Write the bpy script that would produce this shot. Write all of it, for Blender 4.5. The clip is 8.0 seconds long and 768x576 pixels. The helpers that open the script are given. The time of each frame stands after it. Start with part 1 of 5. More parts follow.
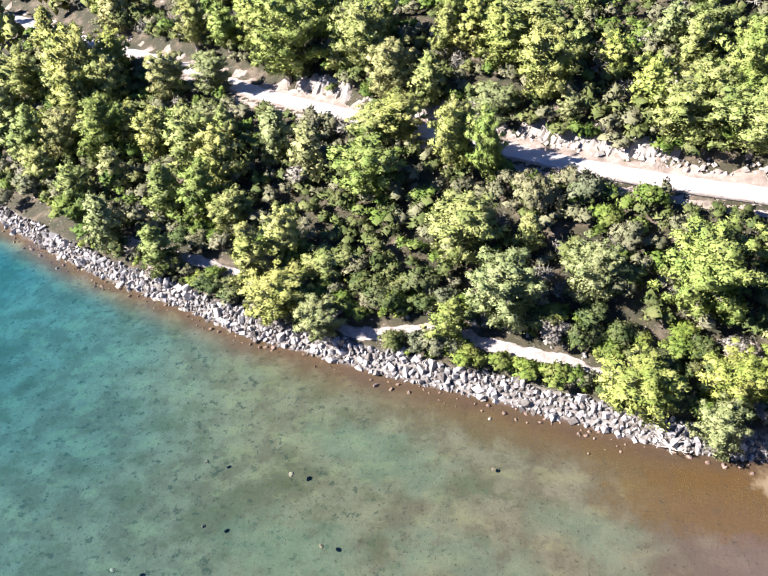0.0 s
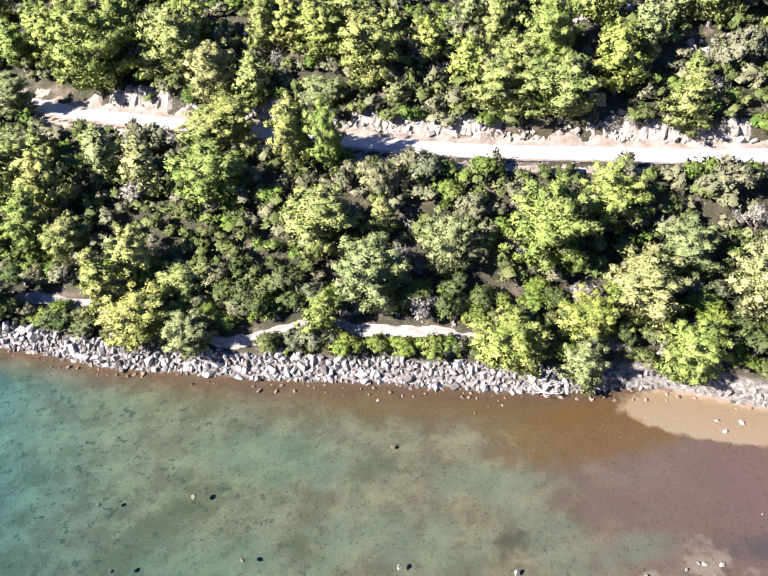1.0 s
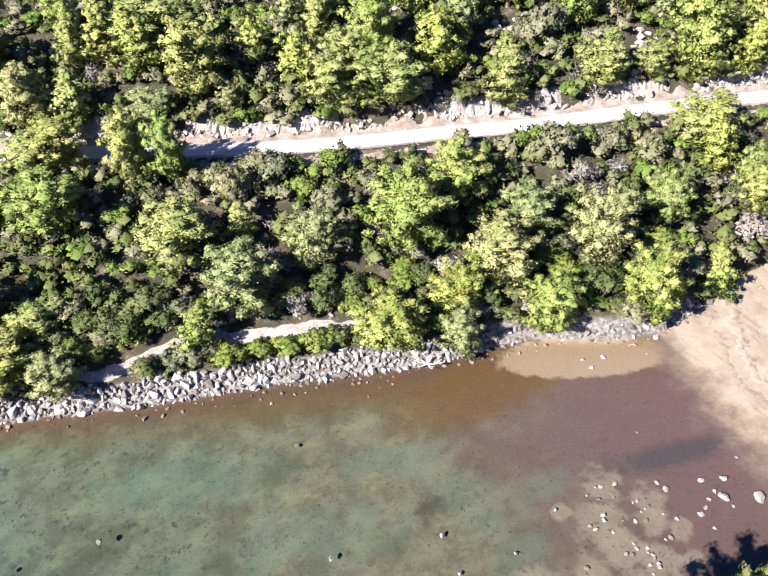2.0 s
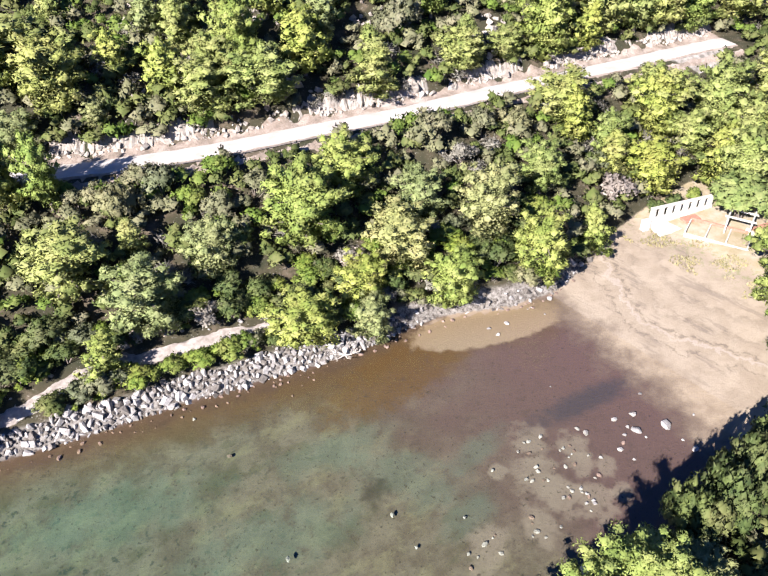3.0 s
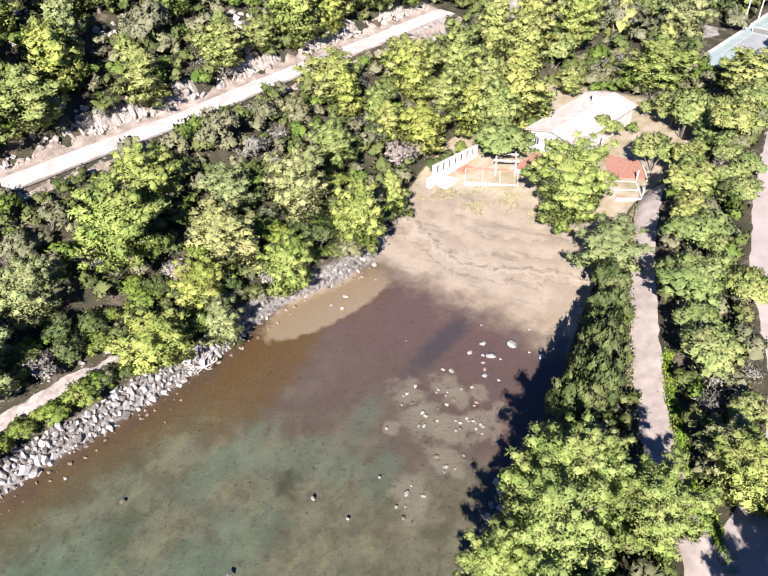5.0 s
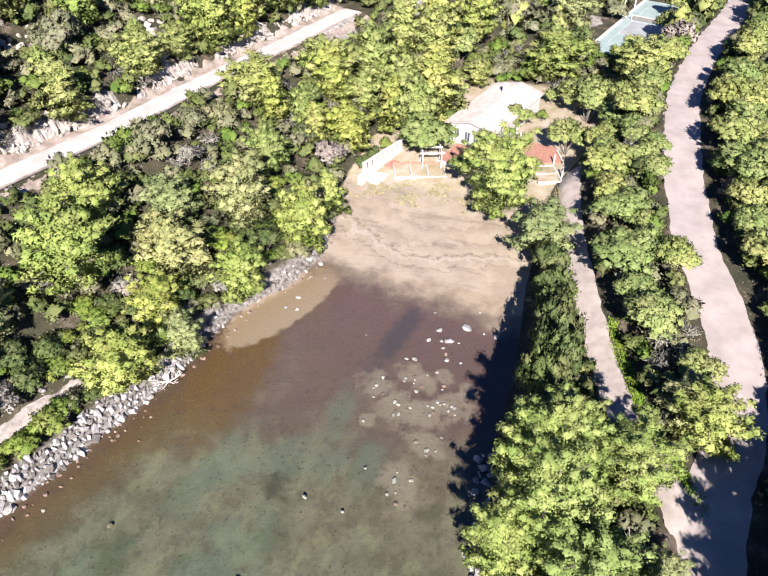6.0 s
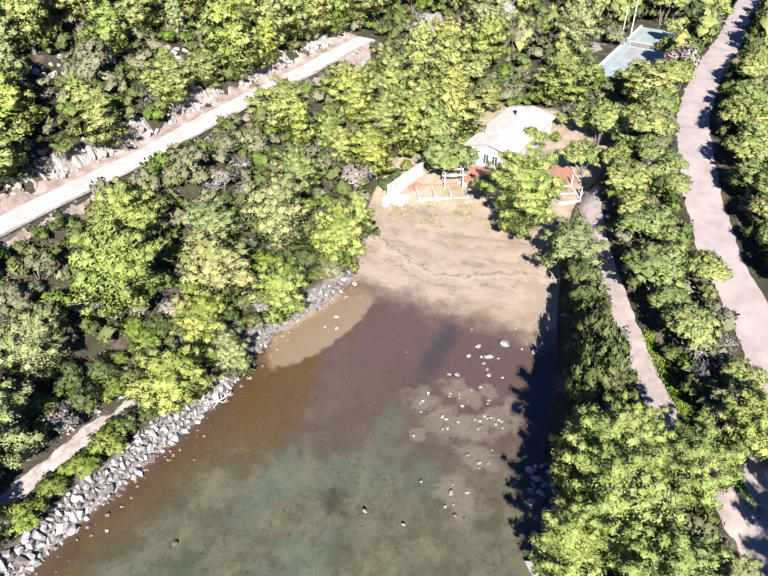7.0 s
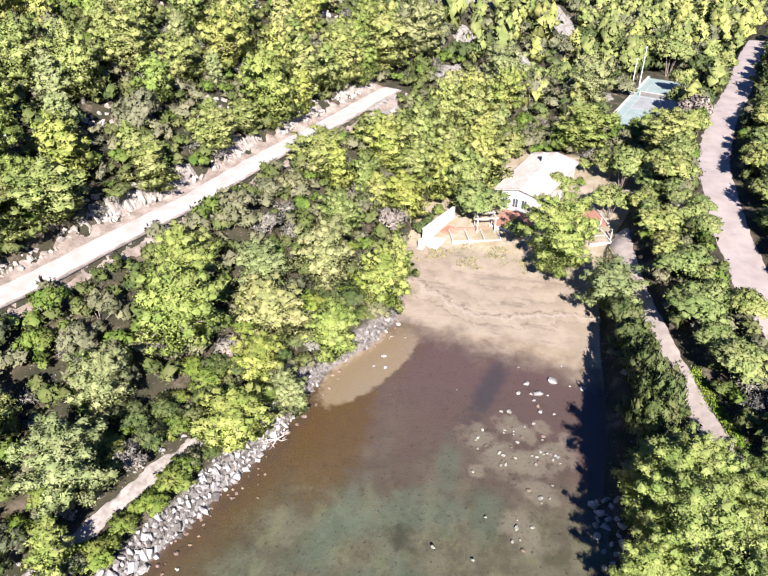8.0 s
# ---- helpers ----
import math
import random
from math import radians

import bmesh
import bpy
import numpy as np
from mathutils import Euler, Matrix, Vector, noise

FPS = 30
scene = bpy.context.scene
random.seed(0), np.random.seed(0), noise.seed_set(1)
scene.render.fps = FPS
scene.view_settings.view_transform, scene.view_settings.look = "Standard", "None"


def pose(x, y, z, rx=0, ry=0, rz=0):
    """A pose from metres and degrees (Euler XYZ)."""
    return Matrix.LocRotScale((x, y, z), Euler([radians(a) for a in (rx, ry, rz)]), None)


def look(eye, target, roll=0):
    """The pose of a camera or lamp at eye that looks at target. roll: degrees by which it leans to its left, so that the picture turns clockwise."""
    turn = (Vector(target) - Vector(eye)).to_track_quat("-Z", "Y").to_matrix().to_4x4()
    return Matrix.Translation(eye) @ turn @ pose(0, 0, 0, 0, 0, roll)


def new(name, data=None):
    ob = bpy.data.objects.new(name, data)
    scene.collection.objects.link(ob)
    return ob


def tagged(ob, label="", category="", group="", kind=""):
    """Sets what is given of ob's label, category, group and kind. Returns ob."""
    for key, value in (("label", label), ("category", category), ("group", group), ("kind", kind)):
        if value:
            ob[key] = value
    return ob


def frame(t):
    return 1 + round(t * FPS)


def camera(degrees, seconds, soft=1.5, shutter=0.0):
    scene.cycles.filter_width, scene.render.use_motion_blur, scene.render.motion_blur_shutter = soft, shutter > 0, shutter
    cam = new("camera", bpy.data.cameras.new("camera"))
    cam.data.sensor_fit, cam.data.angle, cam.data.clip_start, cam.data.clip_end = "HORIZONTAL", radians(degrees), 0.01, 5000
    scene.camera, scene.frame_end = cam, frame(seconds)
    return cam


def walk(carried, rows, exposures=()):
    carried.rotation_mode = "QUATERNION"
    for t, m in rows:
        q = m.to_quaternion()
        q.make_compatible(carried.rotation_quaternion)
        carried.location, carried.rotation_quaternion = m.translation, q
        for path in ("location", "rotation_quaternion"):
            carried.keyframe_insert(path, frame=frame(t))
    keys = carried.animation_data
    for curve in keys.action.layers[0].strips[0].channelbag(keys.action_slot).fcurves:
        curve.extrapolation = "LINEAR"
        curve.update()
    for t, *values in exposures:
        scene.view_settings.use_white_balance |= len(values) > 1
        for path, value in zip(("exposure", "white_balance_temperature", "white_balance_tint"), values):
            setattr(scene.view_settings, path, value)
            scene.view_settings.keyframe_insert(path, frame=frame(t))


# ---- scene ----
cam = camera(56.0, 8.0, soft=1.4)
PATH = [
    (0, (-0.413, 1.85, 49.38), (-0.693, 3.438, 48.198), -3.4),
    (0.5, (-2.303, 1.322, 49.753), (-2.345, 2.921, 48.554), -3.1),
    (0.9, (-4.042, 0.946, 49.793), (-3.894, 2.533, 48.585), -2.8),
    (1, (-4.414, 0.974, 49.835), (-4.219, 2.554, 48.625), -2.7),
    (1.3, (-5.675, 1.035, 49.853), (-5.341, 2.588, 48.637), -2.5),
    (1.5, (-6.625, 0.92, 49.904), (-6.201, 2.448, 48.685), -2.3),
    (2, (-8.887, 1.108, 49.798), (-8.242, 2.555, 48.576), -1.8),
    (2.2, (-9.968, 1.337, 49.725), (-9.238, 2.741, 48.503), -1.6),
    (3.3, (-14.447, 2.779, 49.295), (-13.407, 3.974, 48.075), -1.3),
    (3.5, (-15.335, 3.33, 49.388), (-14.246, 4.478, 48.165), -1.1),
    (4, (-17.484, 4.697, 49.364), (-16.281, 5.723, 48.139), -0.8),
    (4.5, (-19.368, 6.165, 49.164), (-18.059, 7.053, 47.939), -0.6),
    (5, (-21.16, 7.985, 48.931), (-19.751, 8.708, 47.709), -0.3),
    (5.2, (-21.816, 8.765, 48.892), (-20.375, 9.42, 47.67), -0.3),
    (6.3, (-26.032, 15.078, 50.044), (-24.505, 15.495, 48.821), 1.4),
    (6.5, (-26.688, 16.119, 50.039), (-25.154, 16.533, 48.824), 1.3),
    (7, (-28.316, 18.837, 50.089), (-26.746, 19.246, 48.919), 1.3),
    (7.5, (-29.936, 21.624, 50.006), (-28.326, 22.031, 48.892), 1.3),
    (8, (-31.665, 24.427, 49.899), (-30.017, 24.834, 48.843), 1.3),
]
walk(cam, [(t, look(eye, target, roll)) for t, eye, target, roll in PATH], [(0, 2.38), (2, 2.18), (4.5, 1.95), (8, 1.93)])

# World, sun, exposure
SUN_ELEVATION, SHADOW_WAY = 33.5, (0.955, 0.296)
world = bpy.data.worlds.new("sky")
scene.world = world
world.use_nodes = True
sky = world.node_tree.nodes.new("ShaderNodeTexSky")
sky.sky_type, sky.sun_disc = "NISHITA", False
sky.ozone_density, sky.dust_density = 6.0, 0.2
sky.sun_elevation, sky.sun_rotation = radians(SUN_ELEVATION), math.atan2(-SHADOW_WAY[0], -SHADOW_WAY[1])
backing = world.node_tree.nodes["Background"]
haze_free = world.node_tree.nodes.new("ShaderNodeMix")
haze_free.data_type, haze_free.blend_type = "RGBA", "MULTIPLY"
haze_free.inputs[0].default_value, haze_free.inputs[7].default_value = 1.0, (0.56, 0.90, 1.55, 1)
world.node_tree.links.new(sky.outputs[0], haze_free.inputs[6])
world.node_tree.links.new(haze_free.outputs[2], backing.inputs[0])
backing.inputs[1].default_value = 0.031
sun = new("sun", bpy.data.lights.new("sun", "SUN"))
sun.data.energy, sun.data.angle, sun.data.color = 5.2, radians(0.53), (1.0, 0.922, 0.885)
reach = math.cos(radians(SUN_ELEVATION))
sun.matrix_world = look((0, 0, 80), (SHADOW_WAY[0] * reach, SHADOW_WAY[1] * reach, 80 - math.sin(radians(SUN_ELEVATION))))


# ---- materials
def material(name, rough=0.9, metal=0.0):
    m = bpy.data.materials.new(name)
    m.use_nodes = True
    shader = m.node_tree.nodes["Principled BSDF"]
    shader.inputs["Roughness"].default_value, shader.inputs["Metallic"].default_value = rough, metal
    shader.inputs["Specular IOR Level"].default_value = 0.25
    return m, m.node_tree, shader


def node(tree, kind, **values):
    n = tree.nodes.new(kind)
    for key, value in values.items():
        n.inputs[key.replace("_", " ")].default_value = value
    return n


def noise_of(tree, scale, detail=4.0, rough=0.6, where=None):
    n = node(tree, "ShaderNodeTexNoise", Scale=scale, Detail=detail, Roughness=rough)
    if where is None:
        where = tree.nodes.get("place") or tree.nodes.new("ShaderNodeNewGeometry")
        where.name = "place"
        tree.links.new(where.outputs["Position"], n.inputs["Vector"])
    else:
        tree.links.new(where, n.inputs["Vector"])
    return n.outputs["Fac"]


def ramp(tree, source, stops):
    n = tree.nodes.new("ShaderNodeValToRGB")
    while len(n.color_ramp.elements) < len(stops):
        n.color_ramp.elements.new(0.5)
    for e, (at, colour) in zip(n.color_ramp.elements, stops):
        e.position, e.color = at, (*colour, 1) if len(colour) == 3 else colour
    tree.links.new(source, n.inputs[0])
    return n.outputs[0]


def mix(tree, a, b, factor, kind="MIX"):
    n = tree.nodes.new("ShaderNodeMix")
    n.data_type, n.blend_type = "RGBA", kind
    for socket, value in ((n.inputs[0], factor), (n.inputs[6], a), (n.inputs[7], b)):
        if isinstance(value, bpy.types.NodeSocket):
            tree.links.new(value, socket)
        elif isinstance(value, tuple):
            socket.default_value = (*value, 1)
        else:
            socket.default_value = value
    return n.outputs[2]


def bump(tree, shader, height, strength, distance):
    n = node(tree, "ShaderNodeBump", Strength=strength, Distance=distance)
    tree.links.new(height, n.inputs["Height"])
    tree.links.new(n.outputs[0], shader.inputs["Normal"])


def foliage_material(name, dark, light, warm, translucent=0.12):
    """Leaves: a diffuse and a translucent half, varied from plant to plant, from clump to clump and from leaf to leaf."""
    m, tree, shader = material(name, 0.75)
    info, place = tree.nodes.new("ShaderNodeObjectInfo"), tree.nodes.new("ShaderNodeNewGeometry")
    clump = tree.nodes.new("ShaderNodeAttribute")
    clump.attribute_name = "clump"
    colour = mix(tree, dark, light, ramp(tree, clump.outputs["Fac"], [(0.0, (0, 0, 0)), (1.0, (1, 1, 1))]))
    colour = mix(tree, colour, warm, ramp(tree, noise_of(tree, 0.45, 3), [(0.45, (0, 0, 0)), (0.70, (0.8, 0.8, 0.8))]))
    colour = mix(tree, colour, ramp(tree, place.outputs["Random Per Island"], [(0.0, (0.86, 0.87, 0.87)), (1.0, (1.12, 1.11, 1.08))]), 1.0, "MULTIPLY")
    tint = ramp(tree, info.outputs["Random"], [(0.0, (0.80, 0.90, 0.84)), (0.5, (1, 1, 1)), (1.0, (1.18, 1.12, 0.98))])
    colour = mix(tree, colour, tint, 1.0, "MULTIPLY")
    tree.links.new(colour, shader.inputs["Base Color"])
    shader.inputs["Specular IOR Level"].default_value = 0.15
    through_leaf, both = tree.nodes.new("ShaderNodeBsdfTranslucent"), tree.nodes.new("ShaderNodeMixShader")
    tree.links.new(colour, through_leaf.inputs[0])
    both.inputs[0].default_value = translucent
    tree.links.new(shader.outputs[0], both.inputs[1])
    tree.links.new(through_leaf.outputs[0], both.inputs[2])
    tree.links.new(both.outputs[0], tree.nodes["Material Output"].inputs[0])
    return m


def stone_material(name, low, high, stain, scale=1.0):
    m, tree, shader = material(name, 0.85)
    info = tree.nodes.new("ShaderNodeObjectInfo")
    colour = mix(tree, low, high, ramp(tree, noise_of(tree, 1.6 * scale, 6, 0.7), [(0.3, (0, 0, 0)), (0.62, (1, 1, 1))]))
    colour = mix(tree, colour, stain, ramp(tree, noise_of(tree, 4.5 * scale, 5, 0.75), [(0.52, (0, 0, 0)), (0.72, (0.8, 0.8, 0.8))]))
    tint = ramp(tree, info.outputs["Random"], [(0.0, (0.72, 0.70, 0.68)), (1.0, (1.1, 1.08, 1.06))])
    tree.links.new(mix(tree, colour, tint, 1.0, "MULTIPLY"), shader.inputs["Base Color"])
    bump(tree, shader, noise_of(tree, 7 * scale, 6, 0.7), 0.6, 0.08)
    return m


def plain(name, low, high, scale=1.5, rough=0.85, relief=0.02):
    m, tree, shader = material(name, rough)
    tree.links.new(ramp(tree, noise_of(tree, scale, 6, 0.65), [(0.35, low), (0.65, high)]), shader.inputs["Base Color"])
    bump(tree, shader, noise_of(tree, scale * 9, 5), 0.4, relief)
    return m


PINE = foliage_material("pine_needles", (0.134, 0.166, 0.050), (0.256, 0.282, 0.094), (0.290, 0.284, 0.122), 0.2)
PINE_LIGHT = foliage_material("young_pine_needles", (0.130, 0.174, 0.042), (0.240, 0.276, 0.076), (0.272, 0.278, 0.098), 0.2)
PINE_FRESH = foliage_material("fresh_pine_needles", (0.114, 0.166, 0.044), (0.200, 0.250, 0.078), (0.232, 0.256, 0.098), 0.2)
PINE_PALE = foliage_material("pale_pine_needles", (0.152, 0.174, 0.074), (0.248, 0.262, 0.116), (0.284, 0.272, 0.140), 0.2)
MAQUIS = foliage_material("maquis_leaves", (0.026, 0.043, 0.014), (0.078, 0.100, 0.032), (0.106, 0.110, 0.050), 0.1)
OAK = foliage_material("holm_oak_leaves", (0.098, 0.132, 0.044), (0.200, 0.234, 0.080), (0.236, 0.238, 0.102), 0.2)
OLIVE = foliage_material("olive_leaves", (0.070, 0.076, 0.042), (0.132, 0.136, 0.078), (0.158, 0.148, 0.102), 0.1)
FRESH = foliage_material("fresh_leaves", (0.054, 0.092, 0.016), (0.130, 0.168, 0.034), (0.156, 0.164, 0.050), 0.15)
DRY = foliage_material("dry_twigs", (0.120, 0.104, 0.094), (0.240, 0.210, 0.190), (0.245, 0.212, 0.186), 0.05)
STONE = stone_material("pale_limestone", (0.146, 0.143, 0.144), (0.297, 0.292, 0.291), (0.103, 0.086, 0.074))
WET_STONE = stone_material("wet_stone", (0.096, 0.064, 0.052), (0.192, 0.144, 0.124), (0.048, 0.036, 0.032))
# Grey rubble, darker than the boulders: the shade of bank gaps is coloured in
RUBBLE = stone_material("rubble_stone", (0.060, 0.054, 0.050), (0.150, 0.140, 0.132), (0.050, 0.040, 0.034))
CUT_STONE = stone_material("road_cut_rock", (0.189, 0.174, 0.158), (0.324, 0.307, 0.286), (0.180, 0.100, 0.060), 0.7)

BARK, tree_, shader_ = material("pine_bark", 0.9)
tree_.links.new(ramp(tree_, noise_of(tree_, 5, 6), [(0.3, (0.07, 0.055, 0.045)), (0.7, (0.20, 0.175, 0.155))]), shader_.inputs["Base Color"])
bump(tree_, shader_, noise_of(tree_, 14, 5), 0.7, 0.03)

VERGE, tree_, shader_ = material("reddish_earth", 0.95)
colour_ = ramp(tree_, noise_of(tree_, 0.6, 7, 0.7), [(0.32, (0.11, 0.090, 0.072)), (0.48, (0.195, 0.158, 0.132)), (0.66, (0.29, 0.25, 0.222))])
tree_.links.new(colour_, shader_.inputs["Base Color"])
bump(tree_, shader_, noise_of(tree_, 3.5, 8, 0.75), 0.8, 0.15)

# White gravel of the upper road and of the foot path
GRAVEL, tree_, shader_ = material("white_gravel", 0.95)
colour_ = ramp(tree_, noise_of(tree_, 0.5, 6, 0.6), [(0.35, (0.282, 0.258, 0.236)), (0.6, (0.340, 0.322, 0.305))])
colour_ = mix(tree_, colour_, (0.259, 0.207, 0.167), ramp(tree_, noise_of(tree_, 1.8, 7, 0.7), [(0.58, (0, 0, 0)), (0.75, (0.235, 0.235, 0.235))]))
tree_.links.new(colour_, shader_.inputs["Base Color"])
bump(tree_, shader_, noise_of(tree_, 12, 6, 0.8), 0.6, 0.03)

# Worn grey-pink track and old asphalt on the south side
TRACK, tree_, shader_ = material("worn_track", 0.92)
colour_ = ramp(tree_, noise_of(tree_, 0.6, 7, 0.65), [(0.35, (0.205, 0.175, 0.155)), (0.62, (0.30, 0.262, 0.235))])
tree_.links.new(mix(tree_, colour_, (0.192, 0.160, 0.120), ramp(tree_, noise_of(tree_, 2.2, 6, 0.7), [(0.55, (0, 0, 0)), (0.75, (0.381, 0.381, 0.381))])), shader_.inputs["Base Color"])
bump(tree_, shader_, noise_of(tree_, 10, 6, 0.8), 0.5, 0.02)
ASPHALT, tree_, shader_ = material("sun_bleached_asphalt", 0.88)
colour_ = ramp(tree_, noise_of(tree_, 0.35, 7, 0.6), [(0.35, (0.205, 0.176, 0.163)), (0.62, (0.268, 0.233, 0.218))])
tree_.links.new(colour_, shader_.inputs["Base Color"])
bump(tree_, shader_, noise_of(tree_, 16, 5, 0.8), 0.4, 0.01)

FOOTPATH = plain("trodden_pale_earth", (0.15, 0.13, 0.115), (0.275, 0.25, 0.232), 1.6, 0.95, 0.05)


# ---- the land
# The lie of the land: shore lines, foot lines, roads and their heights
FOOT_N = [(-400, 300), (-130, 122), (-95, 97), (-66, 78.5), (-57, 73.2), (-48, 68.3), (-40, 64.9), (-32.6, 61.8),
          (-25.8, 58.4), (-20, 56.8), (-14.4, 55.0), (-9.3, 53.5), (-4.3, 52.3), (0.4, 51.3), (4.9, 49.9), (9.2, 48.8),
          (13.2, 47.5), (17.3, 46.6), (22.5, 46.2), (28, 45), (32, 42.8), (34.3, 41.6), (39.6, 40.4), (44, 40.8),
          (49, 42), (57, 43.5), (68, 43), (84, 39), (104, 34), (140, 26), (200, 12), (500, -60)]
FOOT_S = [(-400, -60), (-120, -8), (-40, 4), (-10, 10.5), (5, 14), (9, 14.7), (13, 15.4), (17.5, 15.8), (24, 15.4),
          (32, 15.6), (40, 16.2), (46, 16.3), (52, 16.6), (62, 16), (72, 13), (90, 9), (120, 1), (160, -14), (500, -110)]
ROAD_N = [(-400, 330), (-130, 158), (-87, 131), (-61, 115), (-46, 106), (-32.5, 96.5), (-24.5, 92.5), (-17, 88.5),
          (-6.7, 84), (2, 79.8), (10, 76), (19, 72.6), (26.7, 70.6), (40, 66.6), (53, 64.0), (62, 61.8), (73, 58.8),
          (86, 56), (110, 49), (150, 40), (220, 22), (500, -30)]
ROAD_S = [(-400, -110), (-60, -24), (-20, -9), (2, -1.4), (9, -0.8), (15, -1.6), (22, -3.5), (31, -3.6), (39, -2.1), (45.8, -0.3),
          (52, 0.1), (60, 0.8), (70, 0.9), (84, 0.6), (92, -0.8), (102, -2.6), (112, -5.2), (124, -8.6), (150, -14.5),
          (220, -34), (500, -130)]
PATH_N = [(-68, 83.5), (-62, 79.8), (-54, 74.4), (-48, 73.4), (-41.7, 71.0), (-35.8, 68.8), (-29.7, 66.4), (-20, 60.6), (-13, 57.4), (-9, 57.5),
          (-5.7, 57.9), (-1, 56.2), (4.5, 54.8), (8, 53.6), (11.3, 52.2), (17.4, 50.6), (21, 50)]
PATH_S = [(9, -0.4), (12.5, 1.2), (17, 3.5), (22, 5.6), (29.5, 7.8), (39.2, 10.1), (50.6, 12.5), (60, 13.7), (67, 14.2)]


def smooth(a, b, v):
    u = np.clip((v - a) / (b - a), 0, 1)
    return u * u * (3 - 2 * u)


def dist(line, x, y):
    """Distance to a line, the side (plus: its left) and how far along x the nearest place lies."""
    best, side, near = np.full(x.shape, 1e9), np.zeros(x.shape), np.zeros(x.shape)
    for (ax, ay), (bx, by) in zip(line, line[1:]):
        dx, dy = bx - ax, by - ay
        u = np.clip(((x - ax) * dx + (y - ay) * dy) / (dx * dx + dy * dy), 0, 1)
        px, py = ax + u * dx, ay + u * dy
        d = np.hypot(x - px, y - py)
        closer = d < best - 1e-9
        best = np.where(closer, d, best)
        side = np.where(closer, np.sign(dx * (y - ay) - dy * (x - ax)), side)
        near = np.where(closer, px, near)
    return best, side, near


def waves(x, y, size, seed=0.0):
    """Smooth unevenness between -1 and 1."""
    a, b = x / size, y / size
    return (np.sin(1.7 * a + 2.1 * b + seed) + np.sin(-2.3 * a + 1.3 * b + 1.9 * seed + 1) + np.sin(0.9 * a - 3.1 * b + 2.7 * seed)
            + np.sin(3.7 * a + 2.9 * b + 0.6 * seed)) / 4


def road_s_height(x):
    return np.interp(x, [-60, 10, 40, 70, 110, 200], [3.5, 4.0, 6.2, 7.6, 8.6, 9.5])


def ground(x, y):
    x, y = np.asarray(x, float), np.asarray(y, float)
    dn, sn, nx = dist(FOOT_N, x, y)
    ds, ss, sx = dist(FOOT_S, x, y)
    rn, an, _ = dist(ROAD_N, x, y)
    rs, as_, rx = dist(ROAD_S, x, y)
    pn = dist(PATH_N, x, y)[0]
    ps = dist(PATH_S, x, y)[0]
    # the floor between the two feet: sea bed, beach, valley
    floor = np.interp(x, [-400, -90, -50, -10, 10, 25, 37, 42, 50, 58, 60, 66, 100, 160, 200, 500],
                      [-5, -3.2, -2.2, -1.0, -0.5, -0.22, -0.04, 0.05, 0.35, 0.8, 1.3, 1.9, 2.4, 2.6, 4.5, 9])
    edge = np.minimum(dn, ds)
    floor = np.where(floor < 0, floor * (0.12 + 0.88 * smooth(0, 14, edge)), floor)
    floor = floor + np.where(x < 58, 0.05 * waves(x, y, 2.5) * smooth(0, -0.5, floor), 0)
    foot_n, foot_s = np.interp(nx, [46, 58, 66, 100, 200], [0, 1.3, 2.0, 2.6, 4.6]), np.interp(sx, [44, 52, 66, 100, 200], [0, 0.6, 1.9, 2.6, 4.6])
    # north slope up to the road, the bank beyond it
    flat = np.maximum(rn - 2.6, 0)
    u = dn / (dn + flat + 1e-6)
    top = 12.0 + 0.004 * np.clip(x, -100, 200)
    north = foot_n + (top - foot_n) * u + 0.7 * (1 - u) * smooth(0, 1.6, dn)
    bump = 0.35 * waves(x, y, 5.0, 2) * smooth(1, 5, dn) * smooth(2.8, 6, rn) * smooth(1, 3, pn)
    above = top + 1.7 * smooth(2.4, 4.6, rn) + 0.40 * np.maximum(rn - 4, 0) - 0.0011 * np.clip(rn - 20, 0, 120) ** 2
    above = above + 0.9 * waves(x, y, 9.0, 5) * smooth(4, 12, rn)
    north = np.where(an > 0, np.where(rn > 2.4, above, top), north) + np.where(an > 0, 0, bump)
    # south side
    flat = np.maximum(rs - 3.0, 0)
    u = ds / (ds + flat + 1e-6)
    high = road_s_height(rx)
    south = foot_s + (high - foot_s) * u + 0.6 * (1 - u) * smooth(0, 1.6, ds) + 0.2 * waves(x, y, 4, 1) * smooth(1, 4, ds) * smooth(3, 6, rs) * smooth(1, 3, ps)
    beyond = high + 0.22 * np.maximum(rs - 3.4, 0) + 0.5 * waves(x, y, 8, 3) * smooth(3, 10, rs)
    south = np.where(as_ < 0, beyond, south)
    return np.where(sn > 0, north, np.where(ss < 0, south, floor))


# ---- large structure
def mesh_object(name, verts, faces, mat, smooth_shade=False):
    data = bpy.data.meshes.new(name)
    data.from_pydata([tuple(v) for v in verts], [], [tuple(f) for f in faces])
    data.materials.append(mat)
    if smooth_shade:
        data.polygons.foreach_set("use_smooth", [True] * len(data.polygons))
    data.update()
    return new(name, data)


def grid_faces(rows, columns):
    i = (np.arange(rows - 1)[:, None] * columns + np.arange(columns - 1)).ravel()
    return np.stack([i, i + 1, i + columns + 1, i + columns], 1).tolist()


